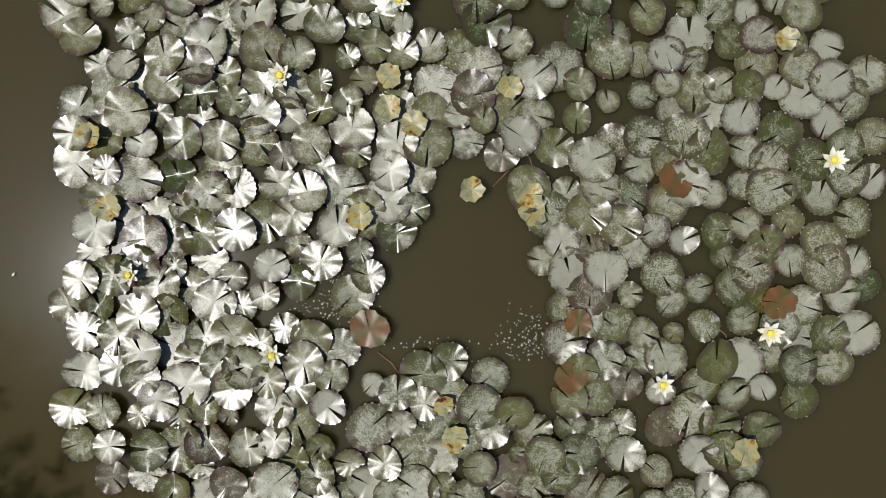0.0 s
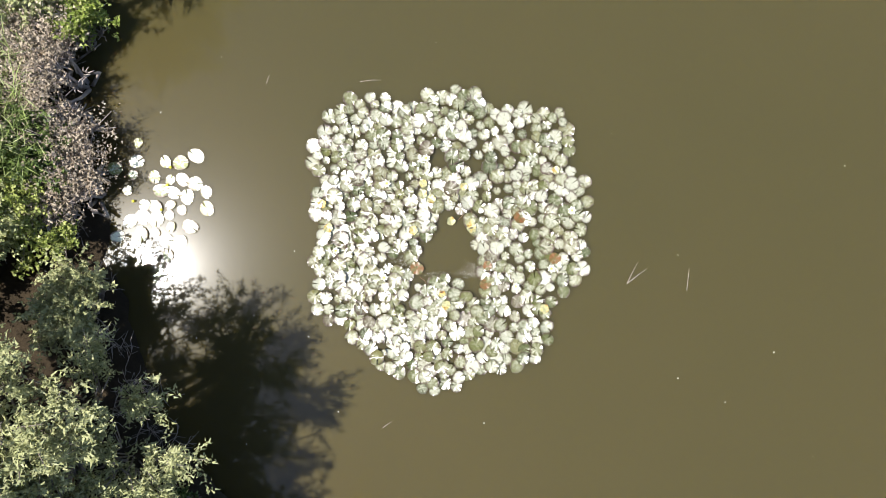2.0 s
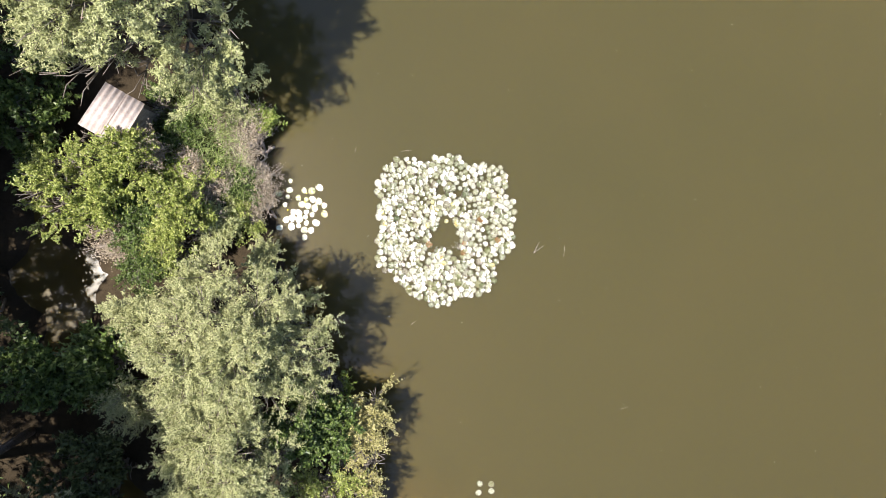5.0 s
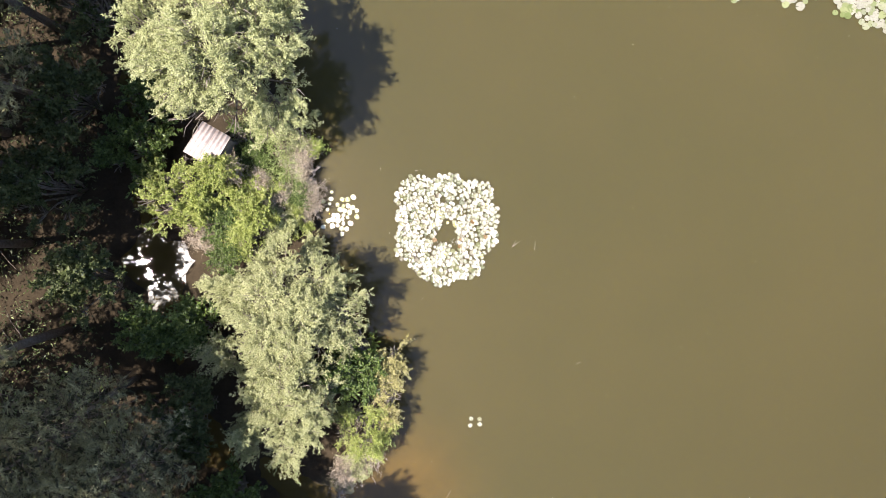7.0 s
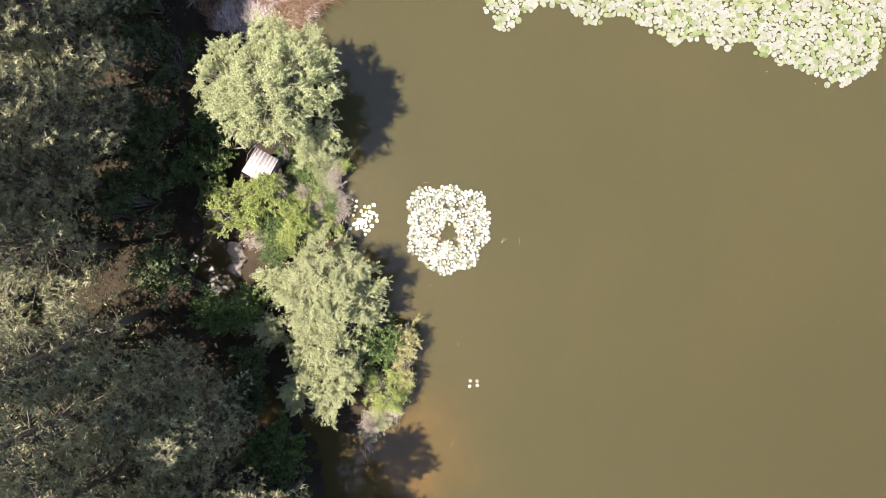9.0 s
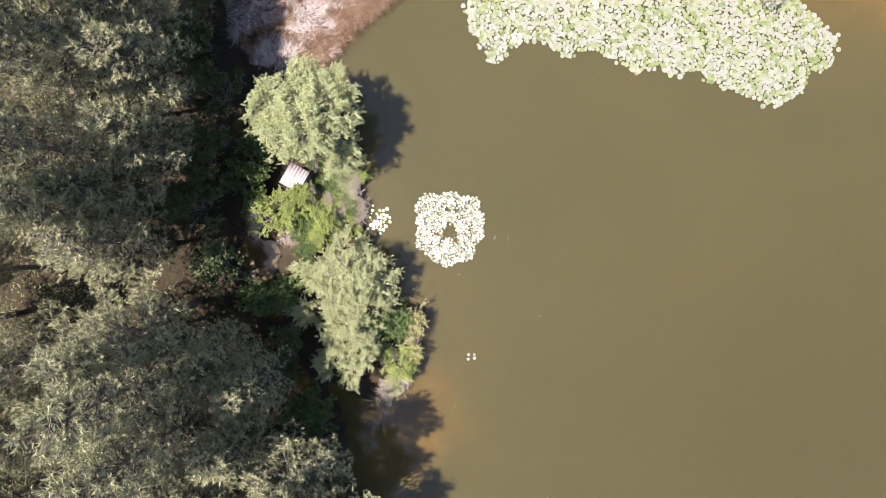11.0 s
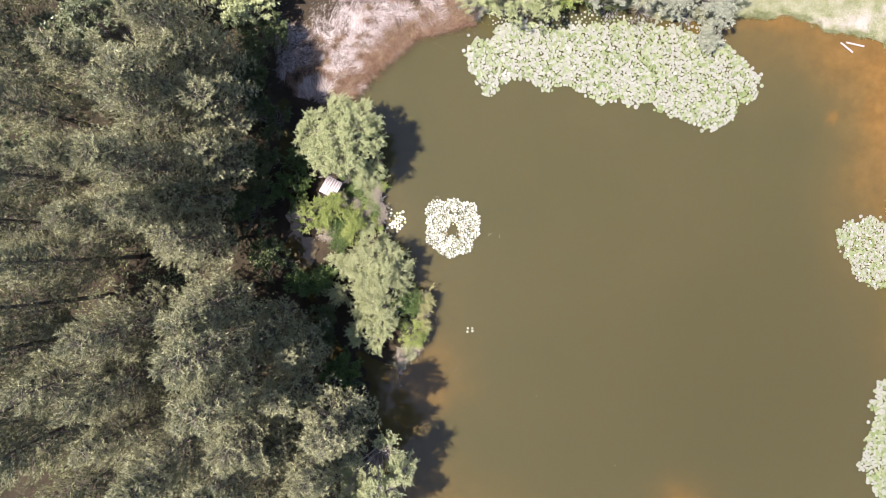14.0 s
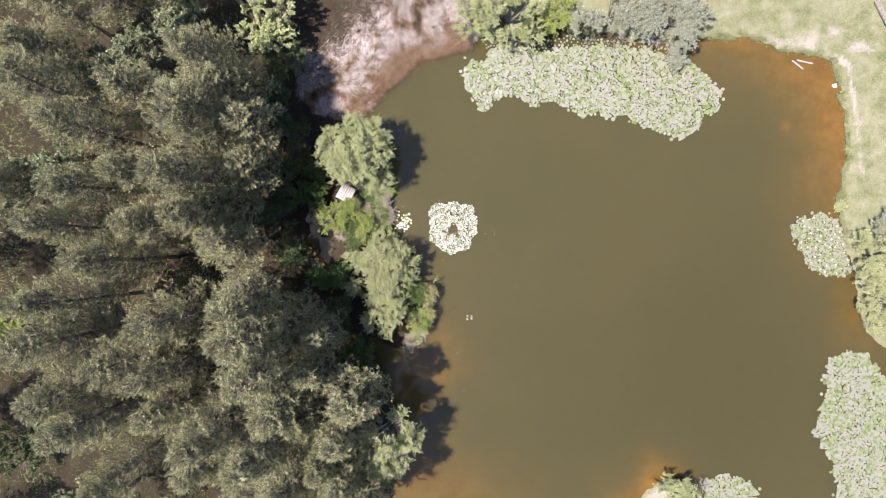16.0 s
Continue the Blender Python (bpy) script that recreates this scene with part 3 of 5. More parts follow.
def build_main_patch():
    rng = np.random.default_rng(11)
    patch = thing("water_lily_patch", "dense round patch of glossy mottled lily pads on the pond", "water lilies", kind="")
    shapes = [m for c, fold in ((0.015, 0), (0.03, 0), (0.04, 0.12), (0.05, 0), (0.06, 0.25), (0.08, 0.1)) for m in pad_meshes(rng, 3, M_PAD, segments=44, cup=0.03, crinkle=c, fold=fold, teeth=0.028, notch=0.06 + 2.2 * c)]
    crowded = [m for c, fold in ((0.07, 0.15), (0.09, 0.3), (0.11, 0.2), (0.08, 0.38), (0.06, 0.1)) for m in pad_meshes(rng, 4, M_PAD, segments=44, cup=0.03, crinkle=c, fold=fold, teeth=0.028, notch=0.06 + 2.4 * c)]
    yellow, rusty = pad_meshes(rng, 3, M_YELLOW, segments=36, crinkle=0.09, ragged=0.055, fold=0.3), pad_meshes(rng, 2, M_RUSTY, segments=36, crinkle=0.07, ragged=0.03)
    spots = list(RIM)
    spots += scatter(rng, RIM, 0.130, 26000, spots, HOLES)
    order = rng.permutation(len(spots))
    levels = np.linspace(0.012, 0.062, len(spots))
    rest = []
    for k, i in enumerate(order):
        x, y = spots[i]
        r = float(np.clip(rng.normal(0.098, 0.016), 0.05, 0.125))
        if i < len(RIM):
            r, lift = float(np.clip(r * 1.02, 0.085, 0.125)), 0.012
        else:
            lift = levels[k]
        if len(patch.children) < 300:
            kinds = crowded if x < -0.25 + 0.3 * wobble(x, y, 2.0) and i >= len(RIM) and rng.random() < 0.75 else shapes
            place_pad(kinds[rng.integers(len(kinds))], patch, x, y, lift, r, rng, 0.038)
        else:
            rest.append((x, y, lift, r))
    if rest:
        raw = [pad_shape(rng, 44, cup=0.03, crinkle=0.045, fold=0.12 * (k % 2), notch=0.06 + 0.03 * (k % 6)) for k in range(10)]
        me = pad_mass("lily_pad_mass", [p[:2] for p in rest], [p[3] for p in rest], [p[2] for p in rest], rng, M_PAD_STUFF, raw, 0.038)
        tagged(part("lily_pad_mass", me, patch), "further mottled lily pads of the patch", kind="stuff")
    for x, y in YELLOW_SPOTS:
        place_pad(yellow[rng.integers(3)], patch, x, y, 0.065, rng.uniform(0.05, 0.072), rng, 0.08, "yellowed_pad", "yellow and brown dying lily pad")
    for x, y in RUSTY_SPOTS:
        place_pad(rusty[rng.integers(2)], patch, x, y, 0.066, rng.uniform(0.07, 0.1), rng, 0.08, "reddish_pad", "rusty red-green lily pad")
    for (ax, ay), (bx, by) in (((0.62, 0.41), (0.79, 0.60)), ((0.75, 0.63), (0.83, 0.49)), ((1.73, 0.96), (1.65, 0.88)), ((-0.17, 0.48), (-0.02, 0.40)), ((0.05, -0.46), (0.18, -0.59)), ((1.02, -0.45), (1.03, -0.36)), ((-0.57, -0.88), (-0.55, -1.00)), ((-0.82, 0.87), (-0.76, 0.84)), ((0.92, -1.06), (1.07, -1.04)), ((1.86, -0.37), (1.79, -0.28))):
        p, q = Vector((ax, ay, 0.008)), Vector((bx, by, 0.012))
        part("stalk", mesh_of("stalk", *tube([p, p.lerp(q, 0.5) + Vector((0.012, 0.01, 0.002)), q], [0.0045, 0.004, 0.0035], 5), M_STEM, True), patch, "reddish-brown stalk")
    pts = []
    for (x, y), sx, sy, k in (((-0.12, -0.16), 0.09, 0.07, 170), ((0.83, -0.35), 0.09, 0.06, 150), ((0.32, -0.42), 0.14, 0.025, 50), ((-0.27, -0.26), 0.12, 0.03, 60)):
        pts.append(np.column_stack([rng.normal(x, sx, k), rng.normal(y, sy, k)]))
    c = np.concatenate(pts)
    c = np.column_stack([c, np.full(len(c), 0.006)])
    size = rng.uniform(0.004, 0.010, len(c))
    me = quick_mesh("bubbles", blades(c, np.column_stack([rng.normal(size=(len(c), 2)), np.zeros(len(c))]), size, size, rng), len(c), 4, M_SPECK)
    tagged(part("bubbles", me, patch), "white bubbles and fluff on the dark water", kind="stuff")
    return patch


def petal_mesh():
    prof = [(0.0, 0.09, 0.0), (0.35, 0.22, 0.10), (0.7, 0.18, 0.20), (1.0, 0.015, 0.36)]
    verts, faces = [], []
    for t, w, z in prof:
        verts += [(t, -w, z + 0.05), (t, 0, z), (t, w, z + 0.05)]
    for i in range(3):
        a = i * 3
        faces += [(a, a + 3, a + 4, a + 1), (a + 1, a + 4, a + 5, a + 2)]
    return mesh_of("petal", verts, faces, M_PETAL, True)


def stamen_mesh(rng):
    verts, faces = [], []
    for k in range(30):
        a, r = k * 2.4, 0.075 * math.sqrt(k) / 1.2
        c = Vector((r * math.cos(a), r * math.sin(a), 0.18))
        tip = c + Vector((0.5 * r * math.cos(a), 0.5 * r * math.sin(a), 0.22))
        s = Vector((-math.sin(a), math.cos(a), 0)) * 0.05
        n = len(verts)
        verts += [c - s, c + s, tip + s * 0.6, tip - s * 0.6]
        faces.append((n, n + 1, n + 2, n + 3))
    for k in range(4):
        r, z = (0.26, 0.22, 0.13, 0.03)[k], (0.30, 0.40, 0.45, 0.47)[k]
        n = len(verts)
        verts += [Vector((r * math.cos(math.tau * i / 10), r * math.sin(math.tau * i / 10), z)) for i in range(10)]
        if k:
            faces += [(n - 10 + i, n - 10 + (i + 1) % 10, n + (i + 1) % 10, n + i) for i in range(10)]
    faces.append(tuple(range(len(verts) - 10, len(verts))))
    return mesh_of("flower_centre", verts, faces, M_STAMEN)


def build_flowers():
    rng = np.random.default_rng(5)
    pm, sm = petal_mesh(), stamen_mesh(rng)
    for k, (x, y) in enumerate(FLOWERS):
        f = thing("water_lily_flower", "open white water lily with yellow centre among the pads", "flower", (x, y, 0.085), "water lily flowers")
        f.scale = (rng.uniform(0.06, 0.07),) * 3
        f.rotation_euler = (rng.normal(0, 0.1), rng.normal(0, 0.1), rng.uniform(0, 6))
        for ring, (count, up, size) in enumerate(((7, 0.05, 1.0), (7, 0.35, 0.85), (5, 0.7, 0.6))):
            for i in range(count):
                p = part("petal", pm, f)
                p.rotation_euler = (0, -up, math.tau * (i + 0.5 * ring) / count + rng.normal(0, 0.06))
                p.scale = (size,) * 3
        part("flower_centre", sm, f, "yellow stamens")


SMALL = [(-4.23, 1.48), (-3.35, 1.30), (-4.58, 1.09), (-4.25, 1.20), (-4.30, 1.00), (-3.81, 1.20), (-3.58, 1.19), (-3.98, 0.97), (-3.74, 0.93), (-3.55, 0.94), (-3.36, 0.88), (-3.19, 0.76), (-4.38, 0.76), (-3.87, 0.77), (-3.69, 0.74), (-3.48, 0.68), (-3.56, 0.48), (-3.18, 0.51), (-4.12, 0.54), (-3.96, 0.52), (-3.73, 0.55), (-4.34, 0.30), (-4.15, 0.36), (-3.94, 0.34), (-3.75, 0.40), (-3.43, 0.23), (-4.53, 0.06), (-4.17, 0.10), (-3.96, 0.13), (-3.78, 0.01), (-3.58, 0.00), (-3.77, -0.21), (-3.72, 0.22)]


def build_small_patches():
    rng = np.random.default_rng(21)
    shapes = pad_meshes(rng, 6, M_PAD_OVAL, segments=32, oval=0.86, cup=0.02, crinkle=0.015, teeth=0.006, notch=0.2)
    patch = thing("small_lily_patch", "loose group of oval lily pads near the bank, whitened with painted sun sheen", "water lilies")
    for k, (x, y) in enumerate(SMALL):
        place_pad(shapes[k % 6], patch, x, y, 0.012 + 0.002 * (k % 7), rng.uniform(0.095, 0.125) if k % 4 else 0.08, rng, 0.03)
    for x, y in [(-4.29, 0.60), (-3.87, 0.48), (-3.73, 1.12), (-3.78, 0.85)]:
        bud = part("yellow_bud", mesh_of("yellow_bud", *tube([(0, 0, 0), (0, 0, 0.02), (0, 0, 0.045), (0, 0, 0.055)], [0.008, 0.022, 0.02, 0.006], 8), M_STAMEN, True), patch, "yellow flower bud")
        bud.location = (x, y, 0.0)
    green_pads = pad_meshes(rng, 3, M_PAD, segments=24, cup=0.02, crinkle=0.02)
    trio = thing("stray_lily_pads", "four stray lily pads on open water", "water lilies")
    for k, (x, y) in enumerate([(1.75, -7.60), (2.10, -7.61), (1.72, -7.88), (2.11, -7.82)]):
        place_pad(green_pads[k % 3], trio, x, y, 0.012, 0.10, rng, 0.03)


BIG = [(1.12, 14.05), (1.86, 14.54), (2.83, 14.53), (3.81, 15.50), (5.27, 16.27), (8.20, 15.30), (10.64, 15.88), (12.10, 15.49), (13.07, 15.97), (17.46, 15.62), (20.63, 14.65), (21.86, 13.68), (22.94, 12.71), (24.02, 11.59), (23.35, 10.28), (21.90, 9.07), (20.55, 7.71), (19.48, 7.85), (18.01, 8.49), (16.05, 9.17), (15.07, 9.81), (13.85, 9.37), (13.11, 9.81), (11.65, 9.57), (10.42, 10.30), (9.44, 10.93), (8.46, 11.03), (7.73, 10.45), (7.00, 10.79), (6.26, 11.42), (4.80, 11.52), (3.92, 10.79), (3.33, 10.16), (2.60, 10.26), (2.10, 11.28), (1.37, 12.50)]
EAST = [(29.73, 0.37), (30.80, 1.06), (32.25, 1.64), (33.48, 1.15), (34.23, 0.27), (34.75, -1.69), (35.51, -3.16), (34.79, -4.15), (33.32, -4.25), (31.85, -3.66), (30.85, -2.67), (30.10, -1.20)]
SOUTHEAST = [(32.95, -11.56), (34.90, -10.66), (36.37, -10.66), (37.47, -11.80), (38.39, -13.53), (39.45, -17.51), (40.05, -23.60), (40.09, -25.51), (33.66, -25.53), (34.02, -23.02), (33.83, -20.52), (32.57, -19.02), (31.96, -17.77), (32.53, -16.53), (32.75, -14.54)]
SOUTH = [(22.24, -22.55), (23.32, -21.64), (25.20, -21.44), (26.69, -22.28), (27.45, -23.14), (26.72, -24.54), (22.51, -24.55)]


def build_far_patch(name, poly, gap, seed, label, radius=0.145, ragged=0.6):
    rng = np.random.default_rng(seed)
    patch = thing(name, label, "water lilies")
    cut = []
    for x, y in scatter(rng, poly, gap, 80000):
        e = away(poly, np.array([x]), np.array([y]))[0]
        if noise.noise((x * 1.1, y * 1.1, seed)) * 0.9 + e / ragged > 0.12 and noise.noise((x * 1.3, y * 1.3, 7.0 + seed)) > -0.72:
            cut.append((x, y))
    # strays just off the edge
    for k in range(len(poly)):
        (ax, ay), (bx, by) = poly[k], poly[(k + 1) % len(poly)]
        long = math.hypot(bx - ax, by - ay)
        for f in rng.uniform(0, 1, int(long * 1.5)):
            off = rng.normal(0.02, 0.13)
            cut.append((ax + (bx - ax) * f + off * (by - ay) / long, ay + (by - ay) * f - off * (bx - ax) / long))
    # the pads towards the open water are single parts, the rest one mass
    far_in = away(poly, np.array([p[0] for p in cut]), np.array([p[1] for p in cut]))
    order = np.argsort(far_in + 0.15 * np.array([p[1] - min(q[1] for q in poly) for p in cut]) * (1 if seed == 31 else 0))
    few = min(300, len(cut) * 2 // 3)
    raw = [pad_shape(rng, 12, (0.6, 1.0), cup=0.03, crinkle=0.05, teeth=0.0, notch=0.12) for _ in range(8)]
    singles = [mesh_of("lily_pad", v, f, M_PAD_BED_ONE, True, u) for v, f, u in raw]
    for i in order[:few]:
        place_pad(singles[rng.integers(8)], patch, cut[i][0], cut[i][1], rng.uniform(0.012, 0.07), float(np.clip(rng.normal(radius, 0.022), 0.06, 0.19)), rng, 0.05)
    cut = [cut[i] for i in order[few:]]
    me = pad_mass("lily_pad_mass", cut, np.clip(rng.normal(radius, 0.022, len(cut)), 0.06, 0.19), rng.uniform(0.012, 0.08, len(cut)), rng, M_PAD_BED, raw, 0.05)
    tagged(part("lily_pad_mass", me, patch), "packed pale green lily pads", kind="stuff")


build_main_patch()
build_flowers()
build_small_patches()
build_far_patch("large_lily_bed", BIG, 0.158, 31, "long dense bed of pale green lily pads along the bank", 0.125)
BIG_EDGE = [(2.83, 16.38), (5.27, 16.76), (8.20, 16.56), (10.63, 16.75), (13.07, 16.36), (15.02, 16.06), (17.94, 15.87), (20.38, 14.89), (17.46, 15.14), (13.08, 15.29), (10.15, 15.10), (6.74, 15.11), (3.81, 14.92)]
build_far_patch("loose_lily_pads", BIG_EDGE, 0.27, 35, "loose small lily pads in the shade of the bank", 0.085, 0.05)
build_far_patch("round_lily_bed", EAST, 0.135, 32, "round bed of small green lily pads against the grassy bank", 0.10)


def build_bed_flowers():
    rng = np.random.default_rng(71)
    pm, sm = petal_mesh(), stamen_mesh(rng)
    for x, y in scatter(rng, EAST, 0.42, 260):
        if away(EAST, np.array([x]), np.array([y]))[0] > 0.25:
            f = thing("water_lily_flower", "open white water lily on the round bed", "flower", (x, y, 0.10), "water lilies of the round bed")
            f.scale = (rng.uniform(0.06, 0.085),) * 3
            for k in range(9):
                p = part("petal", pm, f)
                p.rotation_euler = (0, -0.3 * (k % 2), math.tau * k / 9)
            part("flower_centre", sm, f, "yellow stamens")


build_bed_flowers()
build_far_patch("wide_lily_bed", SOUTHEAST, 0.172, 33, "wide bed of large pale lily pads", 0.138)
build_far_patch("corner_lily_bed", SOUTH, 0.175, 34, "small bed of lily pads beside a bushy point", 0.135)


# ---- trees and shrubs ----
def pine_meshes(rng, height, radius):
    """Trunk, branches and needle shoots of one tall pine: whorls of boughs that carry upright tufted shoots."""
    bend = rng.normal(0, 0.3, 2)

    def stem(z):
        return Vector((bend[0] * (z / height) ** 2, bend[1] * (z / height) ** 2, z))

    trunk = mesh_of("trunk", *tube([stem(height * k / 6) for k in range(7)], [0.19 * (1 - 0.88 * k / 6) for k in range(7)], 8), M_PINE_BARK, True)
    runs, tips, axes, inner = [], [], [], []
    low = height * rng.uniform(0.30, 0.38)
    z = low
    while z < height - 0.35:
        up = (z - low) / (height - low)
        reach = radius * (0.55 + 0.45 * min(1.0, 6.0 * up)) * max(0.09, 1 - up) ** 0.6
        turn = rng.uniform(0, math.tau)
        count = int(rng.integers(4, 6))
        for b in range(count):
            a = turn + math.tau * b / count + rng.normal(0, 0.25)
            long = reach * rng.uniform(0.6, 1.2)
            rise = rng.uniform(0.0, 0.3) + 0.75 * up ** 2

            def bough(k):
                return stem(z) + Vector((math.cos(a) * long * k, math.sin(a) * long * k, long * rise * k ** 1.6))

            runs.append(([bough(0), bough(0.55), bough(1)], [0.032, 0.018, 0.006]))
            for k in np.arange(0.40, 1.0, 0.40 / (1.0 + long)):
                for side in (-1, 1):
                    aa = a + side * rng.uniform(0.5, 1.1)
                    ll = (0.22 + 0.26 * long * (1.15 - k)) * rng.uniform(0.6, 1.2)
                    q = bough(k) + Vector((math.cos(aa) * ll, math.sin(aa) * ll, ll * rng.uniform(0.1, 0.5)))
                    if rng.random() < 0.3:
                        runs.append(([bough(k), q], [0.011, 0.005]))
                    tips.append(q)
                    axes.append((math.cos(aa) * 0.55, math.sin(aa) * 0.55, 0.85))
            tips.append(bough(1))
            axes.append((math.cos(a) * 0.6, math.sin(a) * 0.6, 0.8))
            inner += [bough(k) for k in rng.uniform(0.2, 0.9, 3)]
        z += rng.uniform(0.46, 0.70)
    tips.append(stem(height - 0.2))
    axes.append((0, 0, 1))
    # bare dead boughs below the living crown
    for z in rng.uniform(height * 0.12, low, 9):
        a, long = rng.uniform(0, math.tau), rng.uniform(0.7, 1.7)
        runs.append(([stem(z), stem(z) + Vector((math.cos(a), math.sin(a), 0.1)) * long * 0.6, stem(z) + Vector((math.cos(a), math.sin(a), -0.05)) * long], [0.02, 0.014, 0.006]))
    tips, axes = np.array([tuple(t) for t in tips]), np.array(axes) + rng.normal(size=(len(axes), 3)) * 0.22
    axes /= np.linalg.norm(axes, axis=1, keepdims=True)
    per = 29
    n = len(tips) * per
    o = np.repeat(axes, per, 0)
    size = np.repeat(rng.uniform(0.75, 1.25, len(tips)), per)
    c = np.repeat(tips, per, 0) + o * (rng.uniform(-0.22, 0.14, n) * size)[:, None] + rng.normal(size=(n, 3)) * 0.015
    w = o * 0.8 + rng.normal(size=(n, 3)) * 0.42
    w /= np.linalg.norm(w, axis=1, keepdims=True)
    side = np.cross(w, rng.normal(size=(n, 3)))
    side /= np.linalg.norm(side, axis=1, keepdims=True) + 1e-9
    half = rng.uniform(0.012, 0.021, n)[:, None]
    verts = np.stack([c - side * half, c + side * half, c + w * (rng.uniform(0.17, 0.26, n) * size)[:, None]], 1).reshape(-1, 3)
    # added broad blades along the inner boughs, crown shade put into their near-black colour
    inner_at = np.repeat(np.array([tuple(v) for v in inner]), 4, 0)
    m = len(inner_at)
    inner_at = inner_at + rng.normal(size=(m, 3)) * (0.16, 0.16, 0.10)
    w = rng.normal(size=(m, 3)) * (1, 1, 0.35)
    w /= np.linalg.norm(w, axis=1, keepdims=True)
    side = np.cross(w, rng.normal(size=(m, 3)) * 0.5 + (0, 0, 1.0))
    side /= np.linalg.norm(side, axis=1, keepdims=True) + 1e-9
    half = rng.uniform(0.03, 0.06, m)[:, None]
    more = np.stack([inner_at - side * half, inner_at + side * half, inner_at + w * rng.uniform(0.2, 0.4, m)[:, None]], 1).reshape(-1, 3)
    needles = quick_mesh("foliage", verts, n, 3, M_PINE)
    shade_needles = quick_mesh("old_foliage", more, m, 3, M_PINE_SHADE)
    return trunk, tubes("branchwork", runs, M_PINE_BARK, 3), needles, shade_needles


# x, y and height of the pines that stand out along the edge of the wood and behind it
PINES_EDGE = [(-17.0, 12.3, 16.5), (-17.3, 9.3, 17.5), (-17.6, 6.6, 17.8), (-17.2, 3.4, 18.6), (-18.4, 0.9, 17.2), (-16.3, -1.0, 13.2), (-14.7, -4.4, 16.8), (-14.4, -7.3, 18.6), (-13.0, -9.9, 18.2), (-16.6, -13.6, 17.6), (-13.2, -15.6, 17.2), (-9.8, -11.6, 13.0), (-11.9, -6.3, 10.5), (-9.9, -8.2, 11.0), (-10.2, -14.2, 13.6), (-9.4, -17.4, 14.0)]
PINES_LOW = [(-15.4, 11.0, 13.5), (-15.2, 7.6, 14.0), (-15.1, 4.6, 13.4), (-15.5, 2.0, 13.2), (-6.8, -12.8, 14.2), (-8.0, -15.4, 14.5), (-6.2, -20.6, 14.0), (-11.6, -12.4, 15.5), (-7.6, -18.2, 13.4), (-11.6, -19.4, 15.0), (-8.8, -22.4, 14.0)]
PINES_BEHIND = [(-25.0, 7.0, 17.2), (-28.2, 9.6, 16.8), (-25.4, 3.2, 17.4), (-26.8, -0.1, 17.0), (-23.4, -2.4, 17.0), (-25.9, -5.4, 17.5), (-26.9, -8.0, 17.5), (-19.6, -6.3, 16.8), (-27.1, -11.4, 17.2), (-24.6, -13.2, 17.4), (-22.6, -16.4, 17.6), (-20.9, 9.4, 15.5), (-21.4, 4.6, 16.0), (-21.2, -0.4, 15.5), (-19.4, -9.6, 16.6), (-22.6, -9.4, 16.2)]


def build_pines():
    rng = np.random.default_rng(8)
    kinds = []
    for k in range(6):
        tree = thing("pine_tree", "tall pine with tufted grey-green needles and a bare lower trunk", "tree", group="pine wood")
        for nm, me in zip(("trunk", "branchwork", "foliage", "old_foliage"), pine_meshes(rng, 17.0, (3.0, 2.6, 3.2, 2.8, 2.5, 3.1)[k])):
            ob = part(nm, me, tree)
            if nm == "branchwork":
                tagged(ob, "thin brown boughs and dead twigs", kind="stuff")
        kinds.append(tree)
    spots = PINES_EDGE + PINES_LOW + PINES_BEHIND
    wood = [(-30.5, 20.5), (-17.5, 20.5), (-18.5, 12), (-19.0, 0), (-16.0, -8), (-11.5, -16), (-9.5, -22.5), (-29.5, -22.5)]
    glades = [((-27.5, 12.4), 2.2), ((-23.0, 13.0), 2.0), ((-29.5, -16.0), 3.2), ((-29.5, 4.5), 1.8), ((-29.8, -4.5), 2.2)]
    fill = [p for p in scatter(rng, wood, 3.5, 5000, [p[:2] for p in spots]) if all(math.hypot(p[0] - g[0], p[1] - g[1]) > r for g, r in glades)]
    spots += [(x, y, rng.uniform(12.5, 17.2)) for x, y in fill]
    spots += [(x, y, rng.uniform(14.0, 17.0)) for x, y in scatter(rng, [(-41, 24), (-33, 24), (-34, -25), (-41, -25)], 8.0, 3000)]
    for k, (x, y, h) in enumerate(spots):
        ob = kinds[k] if k < 6 else copy_thing(kinds[rng.integers(6)], Matrix())
        s = h / 17.0
        wide = s ** 0.5 * rng.uniform(0.9, 1.12)
        ob.location, ob.rotation_euler, ob.scale = (x, y, ground_at(x, y) - 0.1), (rng.normal(0, 0.025), rng.normal(0, 0.025), rng.uniform(0, 6.28)), (wide, wide, s)


SHED = (-8.52, 2.98)


def over_shed(x, y, z):
    """Where the branches are cut back over the upper part of the shed's roof."""
    clear = np.zeros(np.shape(x), bool)
    for slant in (0.55, 0.25, -0.1, -0.43):
        dx, dy = x - SHED[0] - slant * (z - 2.4), y - SHED[1]
        u, v = 0.883 * dx - 0.469 * dy, 0.469 * dx + 0.883 * dy
        clear |= (np.abs(u) < 0.64) & (v > -0.18) & (v < 0.62)
    return (z > 1.5) & clear


